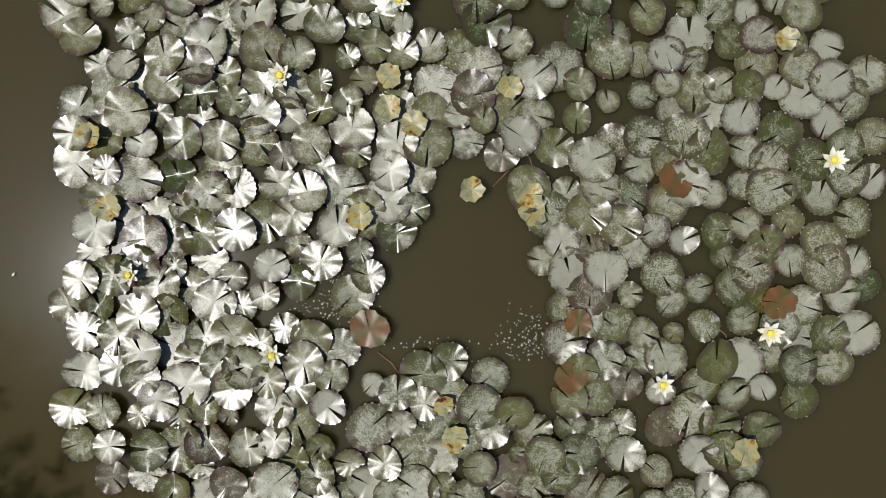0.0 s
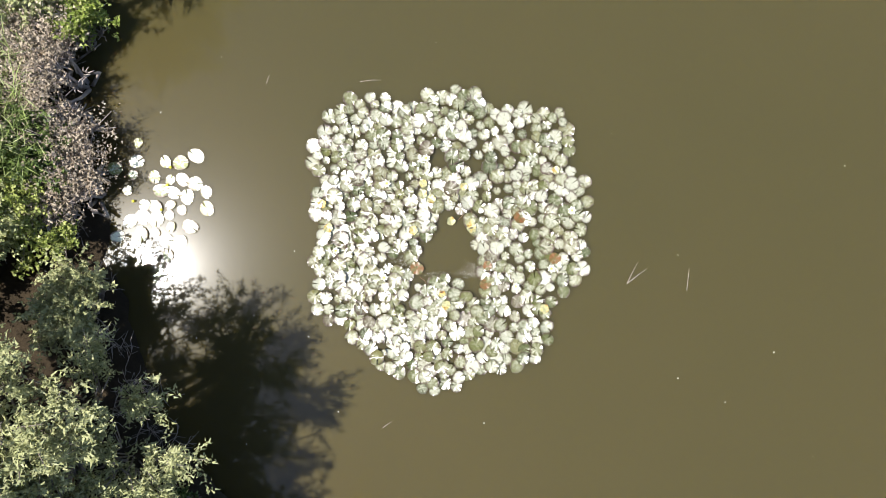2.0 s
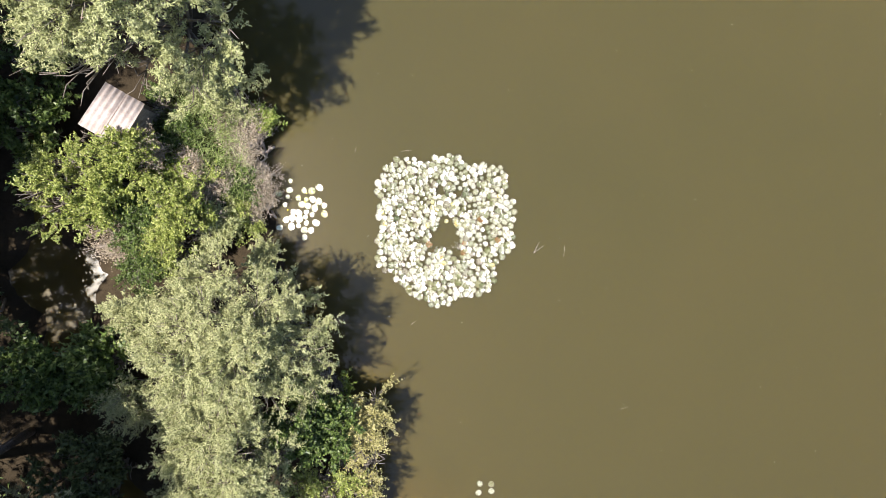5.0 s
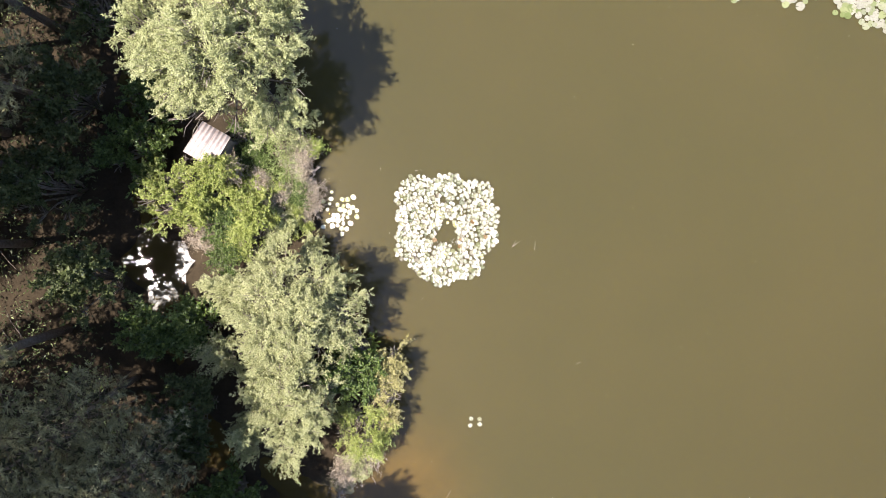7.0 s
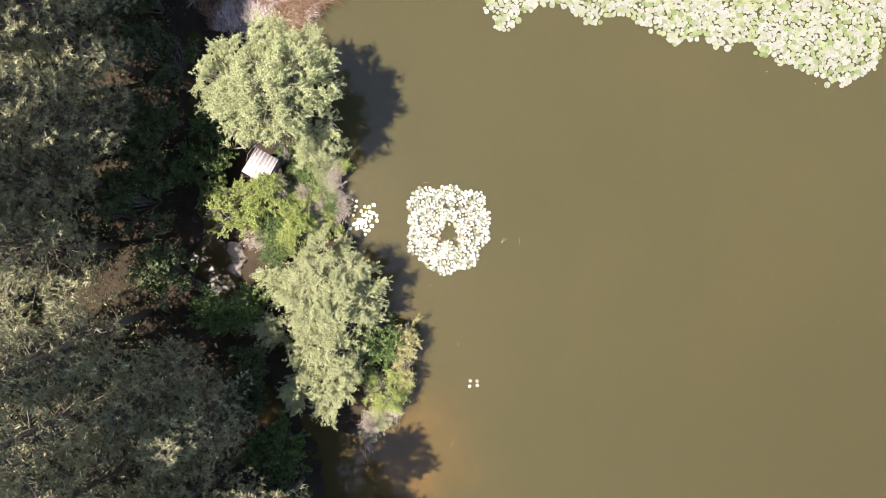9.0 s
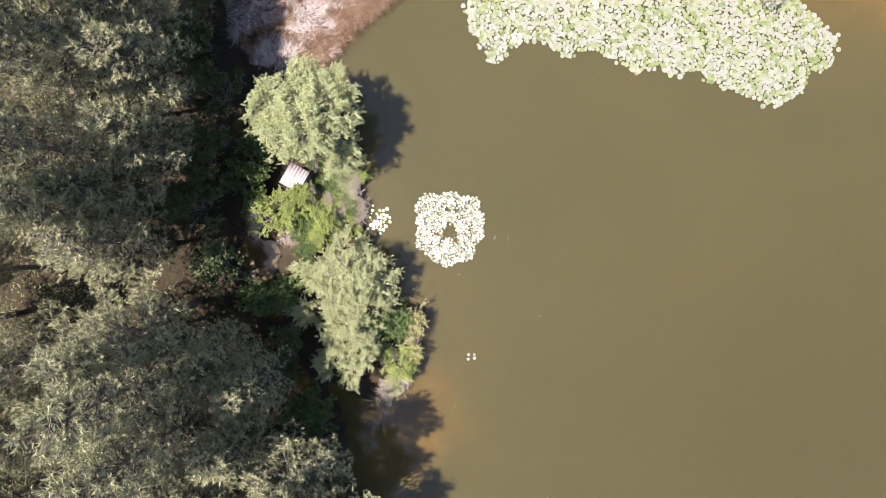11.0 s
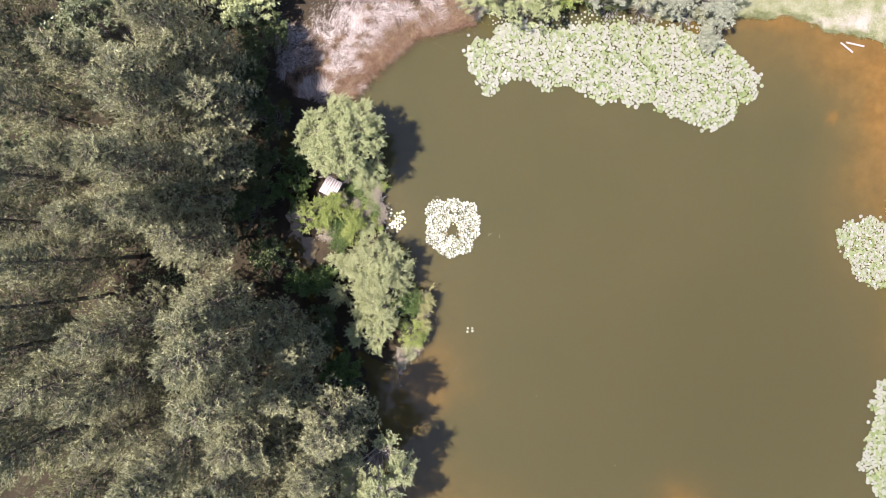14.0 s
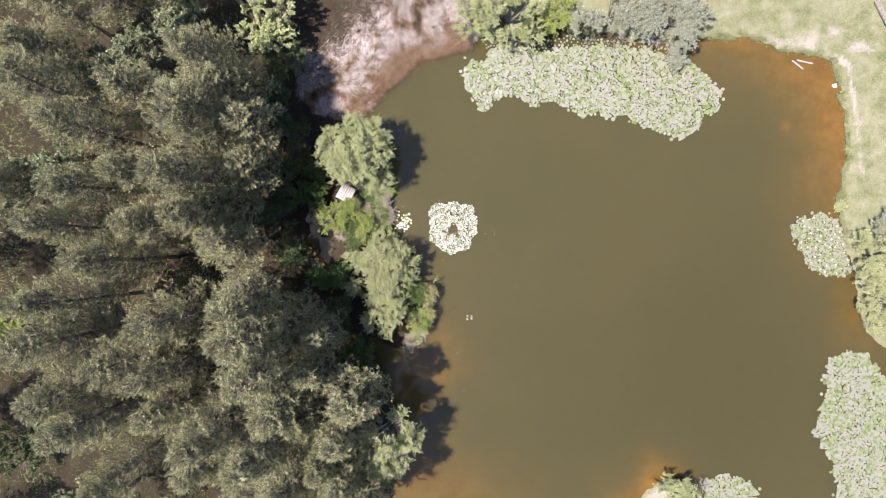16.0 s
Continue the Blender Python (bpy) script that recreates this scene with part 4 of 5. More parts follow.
def leafy(name, label, category, x, y, lobes, material, rng, shoots=500, leaves=22, leaf=(0.10, 0.035), shoot=0.55, droop=0.0, bark_mat=None, stems=4, base=None, upright=0.5, gap=0.0, group="", corners=4):
    """A broad-leaved tree or bush: stems and limbs out to the lobes of its crown, shoots over them, leaves on the shoots.
    lobes: (dx, dy, z, radius, flattening)."""
    z0 = ground_at(x, y) if base is None else base
    tree = thing(name, label, category, (x, y, z0), group)
    runs = []
    roots = [Vector((rng.normal(0, 0.12), rng.normal(0, 0.12), -0.1)) for _ in range(stems)]
    area = np.array([l[3] ** 2 for l in lobes])
    sprays = max(6, shoots // 7)
    pick = rng.choice(len(lobes), sprays, p=area / area.sum())
    heads, dirs = [], []
    for k, l in enumerate(lobes):
        c = Vector((l[0], l[1], l[2]))
        r0 = roots[k % stems]
        mid = r0.lerp(c, 0.5) + Vector((rng.normal(0, 0.15), rng.normal(0, 0.15), 0.15 * l[2]))
        thick = 0.035 + 0.035 * l[3]
        runs.append(([r0, mid, c], [thick, thick * 0.7, thick * 0.3]))
        for _ in range(7):
            d = Vector(rng.normal(size=3)).normalized()
            d.z = abs(d.z) * 0.8
            e = c + d * l[3] * 0.85
            runs.append(([mid.lerp(c, 0.6), c.lerp(e, 0.5), e], [thick * 0.35, thick * 0.22, 0.006]))
    for i in pick:
        l = lobes[i]
        d = rng.normal(size=3)
        d /= np.linalg.norm(d)
        if d[2] < -0.2:
            d[2] *= -0.6
        r = l[3] * rng.uniform(0.45, 1.0) ** 0.5
        p = np.array((l[0] + d[0] * r, l[1] + d[1] * r, l[2] + d[2] * r * l[4]))
        if over_shed(p[0] + x, p[1] + y, p[2] + z0):
            continue
        if gap and noise.noise((p[0] * 1.3 + x, p[1] * 1.3 + y, p[2] * 1.3)) < -gap:
            continue
        lean = d * (1, 1, 0.7) + (0, 0, upright)
        lean /= np.linalg.norm(lean)
        runs.append(([Vector(p - lean * shoot * 0.8), Vector(p), Vector(p + lean * shoot * 0.9)], [0.012, 0.008, 0.003]))
        for _ in range(7):
            heads.append(p + lean * rng.uniform(-0.3, 0.7) * shoot + rng.normal(size=3) * shoot * 0.16)
            dirs.append(lean + rng.normal(size=3) * 0.5)
    heads, dirs = np.array(heads), np.array(dirs)
    dirs /= np.linalg.norm(dirs, axis=1, keepdims=True)
    n = len(heads) * leaves
    along = rng.uniform(-0.5, 1, n)
    h, d = np.repeat(heads, leaves, 0), np.repeat(dirs, leaves, 0)
    length = np.repeat(rng.uniform(0.6, 1.2, len(heads)) * shoot, leaves)
    c = h + d * (along * length)[:, None] * 0.62 + rng.normal(size=(n, 3)) * shoot * 0.05
    c[:, 2] -= droop * np.maximum(along, 0) ** 2 * length
    w = d * 0.6 + rng.normal(size=(n, 3)) * 0.75
    size = rng.uniform(0.7, 1.25, n)
    c[:, 2] = np.maximum(c[:, 2], 0.06 - z0)
    keep = ~over_shed(c[:, 0] + x, c[:, 1] + y, c[:, 2] + z0)
    c, w, size, n = c[keep], w[keep], size[keep], int(keep.sum())
    verts = blades(c, w, leaf[0] * size, leaf[1] * size * (1.0 if corners == 4 else 1.5), rng, corners)
    part("branchwork", tubes("branchwork", runs, bark_mat or M_BARK, 4), tree)
    part("foliage", quick_mesh("foliage", verts, n, corners, material), tree)
    return tree


def crown(rng, radius, height, count, squash=0.8, wide=(1.0, 1.0)):
    """Lobes of a rounded, uneven crown."""
    out = []
    for k in range(count * 2):
        a, r = rng.uniform(0, math.tau), radius * math.sqrt(rng.uniform(0, 1)) * 0.80
        z = height * (0.86 - 0.42 * (r / radius) ** 2) * rng.uniform(0.82, 1.05)
        out.append((r * math.cos(a) * wide[0], r * math.sin(a) * wide[1], z * 0.82, radius * rng.uniform(0.18, 0.32), squash))
    return out


def build_bank_trees():
    rng = np.random.default_rng(14)
    leafy("willow_tree", "round light green willow overhanging the water", "tree", -7.4, 5.95, crown(rng, 3.2, 9.3, 30) + [(1.0, -2.0, 4.4, 0.8, 0.8), (1.9, -1.7, 3.8, 0.8, 0.8), (2.5, -1.0, 4.2, 0.8, 0.8), (0.3, -2.1, 5.0, 0.7, 0.8), (1.5, -2.5, 2.8, 0.7, 0.8), (2.4, -2.2, 2.4, 0.6, 0.8)], M_SALLOW, rng, 5800, 36, (0.075, 0.021), 0.55, 0.3, corners=3, gap=0.22)
    leafy("willow_tree", "silvery grey-green willow on the bank", "tree", -5.15, -2.95, crown(rng, 2.35, 5.8, 24, 0.8, (1.0, 0.92)) + [(2.0, 0.5, 2.4, 0.6, 0.8), (2.1, -0.3, 2.2, 0.7, 0.8), (2.0, -1.1, 2.0, 0.7, 0.8), (1.5, 1.0, 2.2, 0.6, 0.8)], M_WILLOW, rng, 4400, 40, (0.060, 0.017), 0.5, 0.1, corners=3, gap=0.2)
    leafy("willow_tree", "silvery grey-green willow leaning over the point", "tree", -5.05, -6.3, crown(rng, 2.2, 5.3, 20, 0.8, (0.78, 1.1)), M_WILLOW, rng, 3000, 40, (0.060, 0.017), 0.5, 0.1, corners=3, gap=0.2)
    leafy("willow_bush", "low silvery willow branch reaching out over the channel", "bush", -7.9, -4.7, crown(rng, 0.95, 3.4, 8, 0.7, (1.1, 0.8)), M_WILLOW, rng, 560, 26, (0.07, 0.02), 0.5, corners=3, gap=0.15)
    leafy("willow_bush", "low silvery willow over the channel", "bush", -7.7, -2.7, crown(rng, 1.1, 3.3, 9, 0.8, (0.9, 1.0)), M_WILLOW, rng, 800, 28, (0.07, 0.02), 0.5, corners=3, gap=0.15)
    leafy("willow_bush", "slender pale willow standing in the shaded channel", "bush", -6.6, -7.6, crown(rng, 0.62, 5.0, 5, 0.9, (0.7, 1.2)), M_WILLOW, rng, 330, 24, (0.08, 0.025), 0.5, corners=3)
    leafy("bush", "yellow-green bush beside the shed", "bush", -9.7, 1.0, crown(rng, 1.75, 3.2, 16, 0.8, (1.1, 0.68)), M_BUSH, rng, 1700, 24, (0.06, 0.032), 0.4, corners=3, gap=0.12)
    leafy("bush", "bright green bush with dry twigs on the bank", "bush", -6.9, 0.55, crown(rng, 1.25, 2.7, 12, 0.8, (1.0, 0.9)), M_BUSH, rng, 1100, 24, (0.05, 0.026), 0.4, gap=0.12, corners=3)
    leafy("bush", "dark green leafy bush under the willow", "bush", -3.45, -5.5, crown(rng, 1.5, 3.3, 15, 0.8, (0.95, 0.95)), M_DEEP, rng, 1500, 22, (0.07, 0.045), 0.4, corners=3, gap=0.2)
    leafy("bush", "yellowing bush at the tip of the bank", "bush", -1.7, -6.1, crown(rng, 1.4, 2.7, 15, 0.8, (0.52, 1.4)), M_GOLD, rng, 1000, 20, (0.055, 0.028), 0.5, gap=0.12, corners=3)
    leafy("bush", "yellow-green bush at the tip of the bank", "bush", -2.65, -7.7, crown(rng, 1.3, 2.5, 12, 0.8, (1.0, 0.9)), M_BUSH, rng, 1100, 20, (0.055, 0.028), 0.45, gap=0.15, corners=3)
    for (px, py), r, h, m, label in (
            ((-7.45, 1.45), 0.5, 1.6, M_LIME, "lime green climbing leaves among the bank bushes"), ((-8.3, 2.15), 0.7, 3.5, M_BUSH, "bright green bush against the shed"), ((-9.2, 1.95), 0.75, 3.6, M_BUSH, "bright green bush against the shed"), ((-7.25, 2.75), 0.6, 1.3, M_DEEP, "dark green bush in the shade beside the shed"), ((-7.6, 3.45), 0.5, 2.0, M_DEEP, "dark green bush in the shade beside the shed"),
            ((-8.1, 0.2), 0.9, 2.2, M_DEEP, "dark green bush on the bank"), ((-7.2, -0.55), 0.8, 2.3, M_BUSH, "bright green bush on the bank"), ((-7.8, -1.3), 0.8, 2.2, M_DEEP, "dark green bush on the bank"), ((-6.0, 3.7), 0.9, 1.9, M_SALLOW, "pale green bush under the willow"), ((-6.5, 4.3), 1.0, 2.3, M_SALLOW, "pale green bush under the willow"), ((-5.0, 3.1), 0.55, 1.2, M_LIME, "yellow-green sprig at the water's edge"), ((-5.45, 0.3), 0.6, 1.1, M_BUSH, "bright green bush on the bank"),
            ((-6.1, 0.0), 0.7, 1.5, M_SALLOW, "pale green bush at the water's edge"), ((-5.6, 1.2), 0.5, 0.9, M_DEEP, "dark green bush on the bank"), ((-4.85, -0.95), 0.6, 1.2, M_WILLOW, "grey-green bush at the water's edge"), ((-3.2, -4.2), 0.6, 1.2, M_DEEP, "dark green bush at the water's edge"), ((-2.75, -4.6), 0.5, 1.1, M_LIME, "yellow-green sprig at the water's edge"), ((-2.6, -9.2), 0.6, 1.0, M_SALLOW, "pale bush at the tip of the bank")):
        leafy("bush", label, "bush", px, py, crown(rng, r, h, 9), m, rng, int(620 * r + 220), 22, (0.05, 0.026), 0.36, gap=0.15, corners=3)
    for (px, py), r, h in (((-5.55, 3.0), 0.8, 1.4), ((-5.25, 2.3), 0.7, 1.1), ((-5.1, 1.55), 0.55, 0.9), ((-5.0, 0.75), 0.5, 0.8), ((-6.0, 3.1), 0.6, 1.3), ((-6.1, 1.2), 0.55, 1.2), ((-7.9, 2.15), 0.45, 2.75), ((-2.2, -8.9), 0.7, 1.2), ((-3.5, -4.15), 0.6, 1.5), ((-6.8, 1.75), 0.5, 1.3), ((-9.0, -0.3), 0.8, 1.6), ((-3.1, -9.6), 0.6, 0.9)):
        leafy("dry_bush", "half-dry pinkish-brown bush with bare twigs on the bank", "bush", px, py, crown(rng, r, h, 8), M_DRY, rng, 1000, 7, (0.045, 0.02), 0.42, bark_mat=M_TWIG, gap=0.2, corners=3)
    leafy("broadleaf_tree", "pale grey-green tree with bare grey limbs leaning over the inlet", "tree", -4.9, -17.0, crown(rng, 3.0, 12.5, 20), M_WILLOW, rng, 2600, 20, (0.10, 0.032), 0.6, corners=3, gap=0.15, bark_mat=M_TWIG)
    # M_DARK west of x = -12 puts the pine flanks' shade into the leaf colour
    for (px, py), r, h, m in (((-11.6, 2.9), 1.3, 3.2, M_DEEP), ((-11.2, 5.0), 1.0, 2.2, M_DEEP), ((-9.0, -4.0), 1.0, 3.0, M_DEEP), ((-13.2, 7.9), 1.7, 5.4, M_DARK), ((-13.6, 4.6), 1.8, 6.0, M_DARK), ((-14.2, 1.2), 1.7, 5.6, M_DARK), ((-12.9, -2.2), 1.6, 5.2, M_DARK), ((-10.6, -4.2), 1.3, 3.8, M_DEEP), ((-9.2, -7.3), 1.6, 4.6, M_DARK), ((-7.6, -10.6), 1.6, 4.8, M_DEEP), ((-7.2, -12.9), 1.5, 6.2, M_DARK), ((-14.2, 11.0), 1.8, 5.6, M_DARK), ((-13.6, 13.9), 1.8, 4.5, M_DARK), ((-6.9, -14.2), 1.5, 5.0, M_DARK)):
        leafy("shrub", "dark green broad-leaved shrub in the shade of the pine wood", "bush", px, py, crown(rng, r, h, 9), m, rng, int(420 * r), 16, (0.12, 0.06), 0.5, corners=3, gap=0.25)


def build_north_bushes():
    rng = np.random.default_rng(15)
    for (px, py), r, h, m, label, wide in (
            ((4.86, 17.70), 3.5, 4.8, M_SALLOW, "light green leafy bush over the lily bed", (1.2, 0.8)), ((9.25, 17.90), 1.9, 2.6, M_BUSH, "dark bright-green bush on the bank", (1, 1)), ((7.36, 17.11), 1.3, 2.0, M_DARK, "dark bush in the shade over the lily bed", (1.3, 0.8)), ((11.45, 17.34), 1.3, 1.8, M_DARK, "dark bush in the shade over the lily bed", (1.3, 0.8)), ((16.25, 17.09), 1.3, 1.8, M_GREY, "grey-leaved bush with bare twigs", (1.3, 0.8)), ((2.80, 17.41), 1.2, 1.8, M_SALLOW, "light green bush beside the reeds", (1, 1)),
            ((13.92, 18.07), 3.0, 3.4, M_GREY, "grey-leaved bush with bare twigs", (1.4, 0.8)), ((18.67, 17.36), 3.2, 3.8, M_GREY, "dense grey-green bush leaning over the water", (1.0, 0.9)), ((19.54, 14.94), 1.4, 1.8, M_GREY, "dense grey-green bush leaning over the water", (0.8, 1.2)),
            ((36.1, -2.5), 2.8, 3.4, M_WILLOW, "grey-green willow bush leaning over the water", (0.9, 1.2)), ((37.2, 0.1), 1.5, 2.4, M_GREY, "grey willow bush with bare twigs on the grassy bank", (1, 1)), ((36.7, -6.2), 2.5, 2.8, M_WILLOW, "grey-green willow bush at the water's edge", (0.8, 1.2)),
            ((19.69, -22.77), 1.9, 2.2, M_SALLOW, "green bush on a sandy point", (1.1, 0.8)), ((33.89, 1.83), 0.5, 0.9, M_SALLOW, "small green bush at the water's edge", (1.2, 0.6))):
        leafy("bush", label, "bush", px, py, crown(rng, r, h, 10, 0.8, wide), m, rng, int(380 * r + 150 * r * r), 16, (0.095, 0.036), 0.45, gap=0.25, corners=3)
    for (px, py), r, h, m in (((-23.2, 13.4), 2.3, 12.0, M_OAK), ((-26.6, 11.9), 2.4, 11.0, M_OAK), ((-34.76, 3.36), 2.4, 7.0, M_OAK), ((-30.4, -15.2), 2.3, 11.0, M_OAK), ((-30.0, 4.6), 2.0, 11.0, M_OAK), ((-20.6, 15.6), 2.0, 12.0, M_OAK), ((-14.94, 15.78), 2.2, 6.0, M_SALLOW), ((-36.87, -7.28), 2.2, 4.0, M_BUSH), ((-36.12, -18.69), 2.4, 4.0, M_DARK), ((-14.23, 18.27), 2.4, 6.5, M_WILLOW)):
        leafy("broadleaf_tree", "grey-green broadleaf tree among the pines", "tree", px, py, crown(rng, r, h, 14), m, rng, 900, 16, (0.15, 0.075), 0.5, corners=3, gap=0.2)


def build_understorey():
    rng = np.random.default_rng(16)
    wood = [(-46, 30), (-11.5, 30), (-13.5, 12), (-13.5, -4), (-9.0, -13), (-5.0, -24), (-5.0, -30), (-46, -30)]
    heads = np.array(scatter(rng, wood, 0.62, 14000))
    lush = np.array([noise.noise((a * 0.22, b * 0.22, 6.0)) for a, b in heads]) > 0.02
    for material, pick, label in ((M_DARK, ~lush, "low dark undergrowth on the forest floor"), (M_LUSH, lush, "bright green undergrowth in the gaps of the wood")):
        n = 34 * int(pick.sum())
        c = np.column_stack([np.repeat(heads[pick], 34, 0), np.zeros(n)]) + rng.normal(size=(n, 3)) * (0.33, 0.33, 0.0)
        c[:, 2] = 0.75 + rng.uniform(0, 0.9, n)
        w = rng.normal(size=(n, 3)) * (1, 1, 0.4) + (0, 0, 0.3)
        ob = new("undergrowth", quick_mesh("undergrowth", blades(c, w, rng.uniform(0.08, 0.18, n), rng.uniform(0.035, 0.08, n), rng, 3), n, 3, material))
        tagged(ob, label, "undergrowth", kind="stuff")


def build_reeds():
    rng = np.random.default_rng(17)
    bed = [(-13.02, 22.69), (-1.56, 22.66), (2.10, 17.83), (1.76, 15.51), (-2.30, 14.54), (-4.26, 12.99), (-5.88, 11.44), (-7.45, 9.83), (-8.93, 9.34), (-11.4, 9.8), (-12.9, 12.0), (-13.6, 15.92)]
    heads = np.array(scatter(rng, bed, 0.13, 50000))
    thin = np.array([noise.noise((p[0] * 0.55, p[1] * 0.55, 3.0)) + 0.5 * noise.noise((p[0] * 1.7, p[1] * 1.7, 4.0)) for p in heads])
    heads, thin = heads[thin > -0.5], thin[thin > -0.5]
    per = 18
    n = per * len(heads)
    sway = np.array([noise.noise((a * 0.35, b * 0.35, 2.0)) * 4 + noise.noise((a * 1.3, b * 1.3, 9.0)) * 1.6 for a, b in heads])
    a = np.repeat(sway, per) + rng.normal(0, 0.55, n)
    c = np.column_stack([np.repeat(heads, per, 0) + rng.normal(0, 0.07, (n, 2)), rng.uniform(0.1, 0.6, n)])
    w = np.column_stack([np.cos(a), np.sin(a), rng.uniform(0.0, 0.5, n)])
    belt = [(-8.83, 9.49), (-7.45, 10.56), (-5.48, 12.51), (-3.52, 14.35), (-0.10, 15.61), (1.61, 15.89)]
    near = away(belt, c[:, 0], c[:, 1], False) + rng.normal(0, 0.35, n) + 0.6 * np.repeat(sway, per) * 0.3
    red = near + 1.1 * np.array([noise.noise((a * 0.8, b * 0.8, 5.0)) for a, b in np.repeat(heads, per, 0)]) < 1.05
    red |= np.repeat(thin, per) < -0.20
    for name, material, pick, label in (("russet_sedge", M_SEDGE, red, "russet and green sedge along the edge of the reeds"), ("reed_bed", M_REED, ~red, "flattened bed of dry pinkish-tan reeds")):
        m = int(pick.sum())
        me = quick_mesh(name, blades(c[pick], w[pick] + (rng.normal(0, 0.5, (m, 3)) if name == "russet_sedge" else 0), rng.uniform(0.30, 0.75, m), rng.uniform(0.009, 0.022, m), rng, 3), m, 3, material)
        tagged(new(name, me), label, "reeds", kind="stuff")
    edge = [(-8.83, 9.49), (-7.45, 10.56), (-5.48, 12.51), (-3.52, 14.35), (-0.10, 15.61), (1.61, 15.89)]
    heads = [(p[0] - abs(rng.normal(0, 0.8)) + 0.3, p[1] + abs(rng.normal(0, 0.8)) - 0.3) for k in range(1500) for p in [np.array(edge[k % 5]) + (np.array(edge[k % 5 + 1]) - np.array(edge[k % 5])) * rng.random()]]
    runs = []
    for x, y in heads:
        p = Vector((x, y, -0.05))
        d = Vector((rng.normal(0.35, 0.5), rng.normal(-0.3, 0.5), rng.uniform(0.2, 0.9))) * rng.uniform(0.5, 1.2)
        runs.append(([p + Vector((0, 0, 0.1)), p + d * 0.6 + Vector((0, 0, 0.15)), p + d], [0.008, 0.007, 0.004]))
    tagged(new("marsh_stems", tubes("marsh_stems", runs, M_RUSSET, 3)), "russet bent stems at the edge of the reeds", "reeds", kind="stuff")


def build_bank_twigs():
    rng = np.random.default_rng(18)
    edge = [(-5.01, 2.98), (-4.67, 1.26), (-4.53, -0.32), (-3.79, -1.94), (-2.81, -3.67), (-1.97, -5.40), (-1.58, -7.63), (-2.07, -9.61), (-3.16, -11.60)]
    for k in range(22):
        i = k % (len(edge) - 1)
        p = np.array(edge[i]) + (np.array(edge[i + 1]) - np.array(edge[i])) * rng.random()
        bush = thing("dry_twigs", "bare grey twigs hanging over the water's edge", "twigs", (p[0] - 0.75, p[1], 0.12), "bare twigs")
        tangle = []
        for _ in range(8):
            d = Vector((rng.uniform(0.0, 0.8), rng.normal(0, 0.6), rng.uniform(0.25, 0.9))) * rng.uniform(0.45, 0.85)
            bow = Vector(rng.normal(size=3)) * 0.12
            runs = [([Vector((0, 0, -0.15)), d * 0.35 + bow * 0.6, d * 0.7 + bow, d + Vector((0.05, 0, -0.1))], [0.009, 0.007, 0.005, 0.002])]
            for f in rng.uniform(0.3, 0.95, 6):
                q = d * f + bow * min(1, f * 1.5)
                e = (d + Vector(rng.normal(size=3)) * 0.6).normalized() * rng.uniform(0.12, 0.32)
                runs.append(([q, q + e * 0.5 + Vector(rng.normal(size=3)) * 0.03, q + e], [0.005, 0.004, 0.002]))
            tangle += runs
        tagged(part("tangle", tubes("tangle", tangle, M_TWIG, 3), bush), "tangled bare grey stems", kind="stuff")


def build_tall_grass():
    rng = np.random.default_rng(23)
    bed = [(-7.85, 4.33), (-6.59, 4.11), (-5.70, 3.01), (-5.32, 1.89), (-5.31, 1.02), (-6.70, 0.86), (-7.59, 2.10)]
    heads = np.array(scatter(rng, bed, 0.075, 9000))
    per = 7
    n = per * len(heads)
    c = np.column_stack([np.repeat(heads, per, 0) + rng.normal(0, 0.05, (n, 2)), np.full(n, 0.3) + rng.uniform(0, 0.9, n)])
    w = np.column_stack([rng.normal(0.2, 0.8, n), rng.normal(0, 0.8, n), rng.uniform(0.3, 1.0, n)])
    ob = new("tall_grass", quick_mesh("tall_grass", blades(c, w, rng.uniform(0.2, 0.55, n), rng.uniform(0.009, 0.017, n), rng), n, 4, M_LUSH))
    tagged(ob, "tall bright green grass among the bank bushes", "grass", kind="stuff")


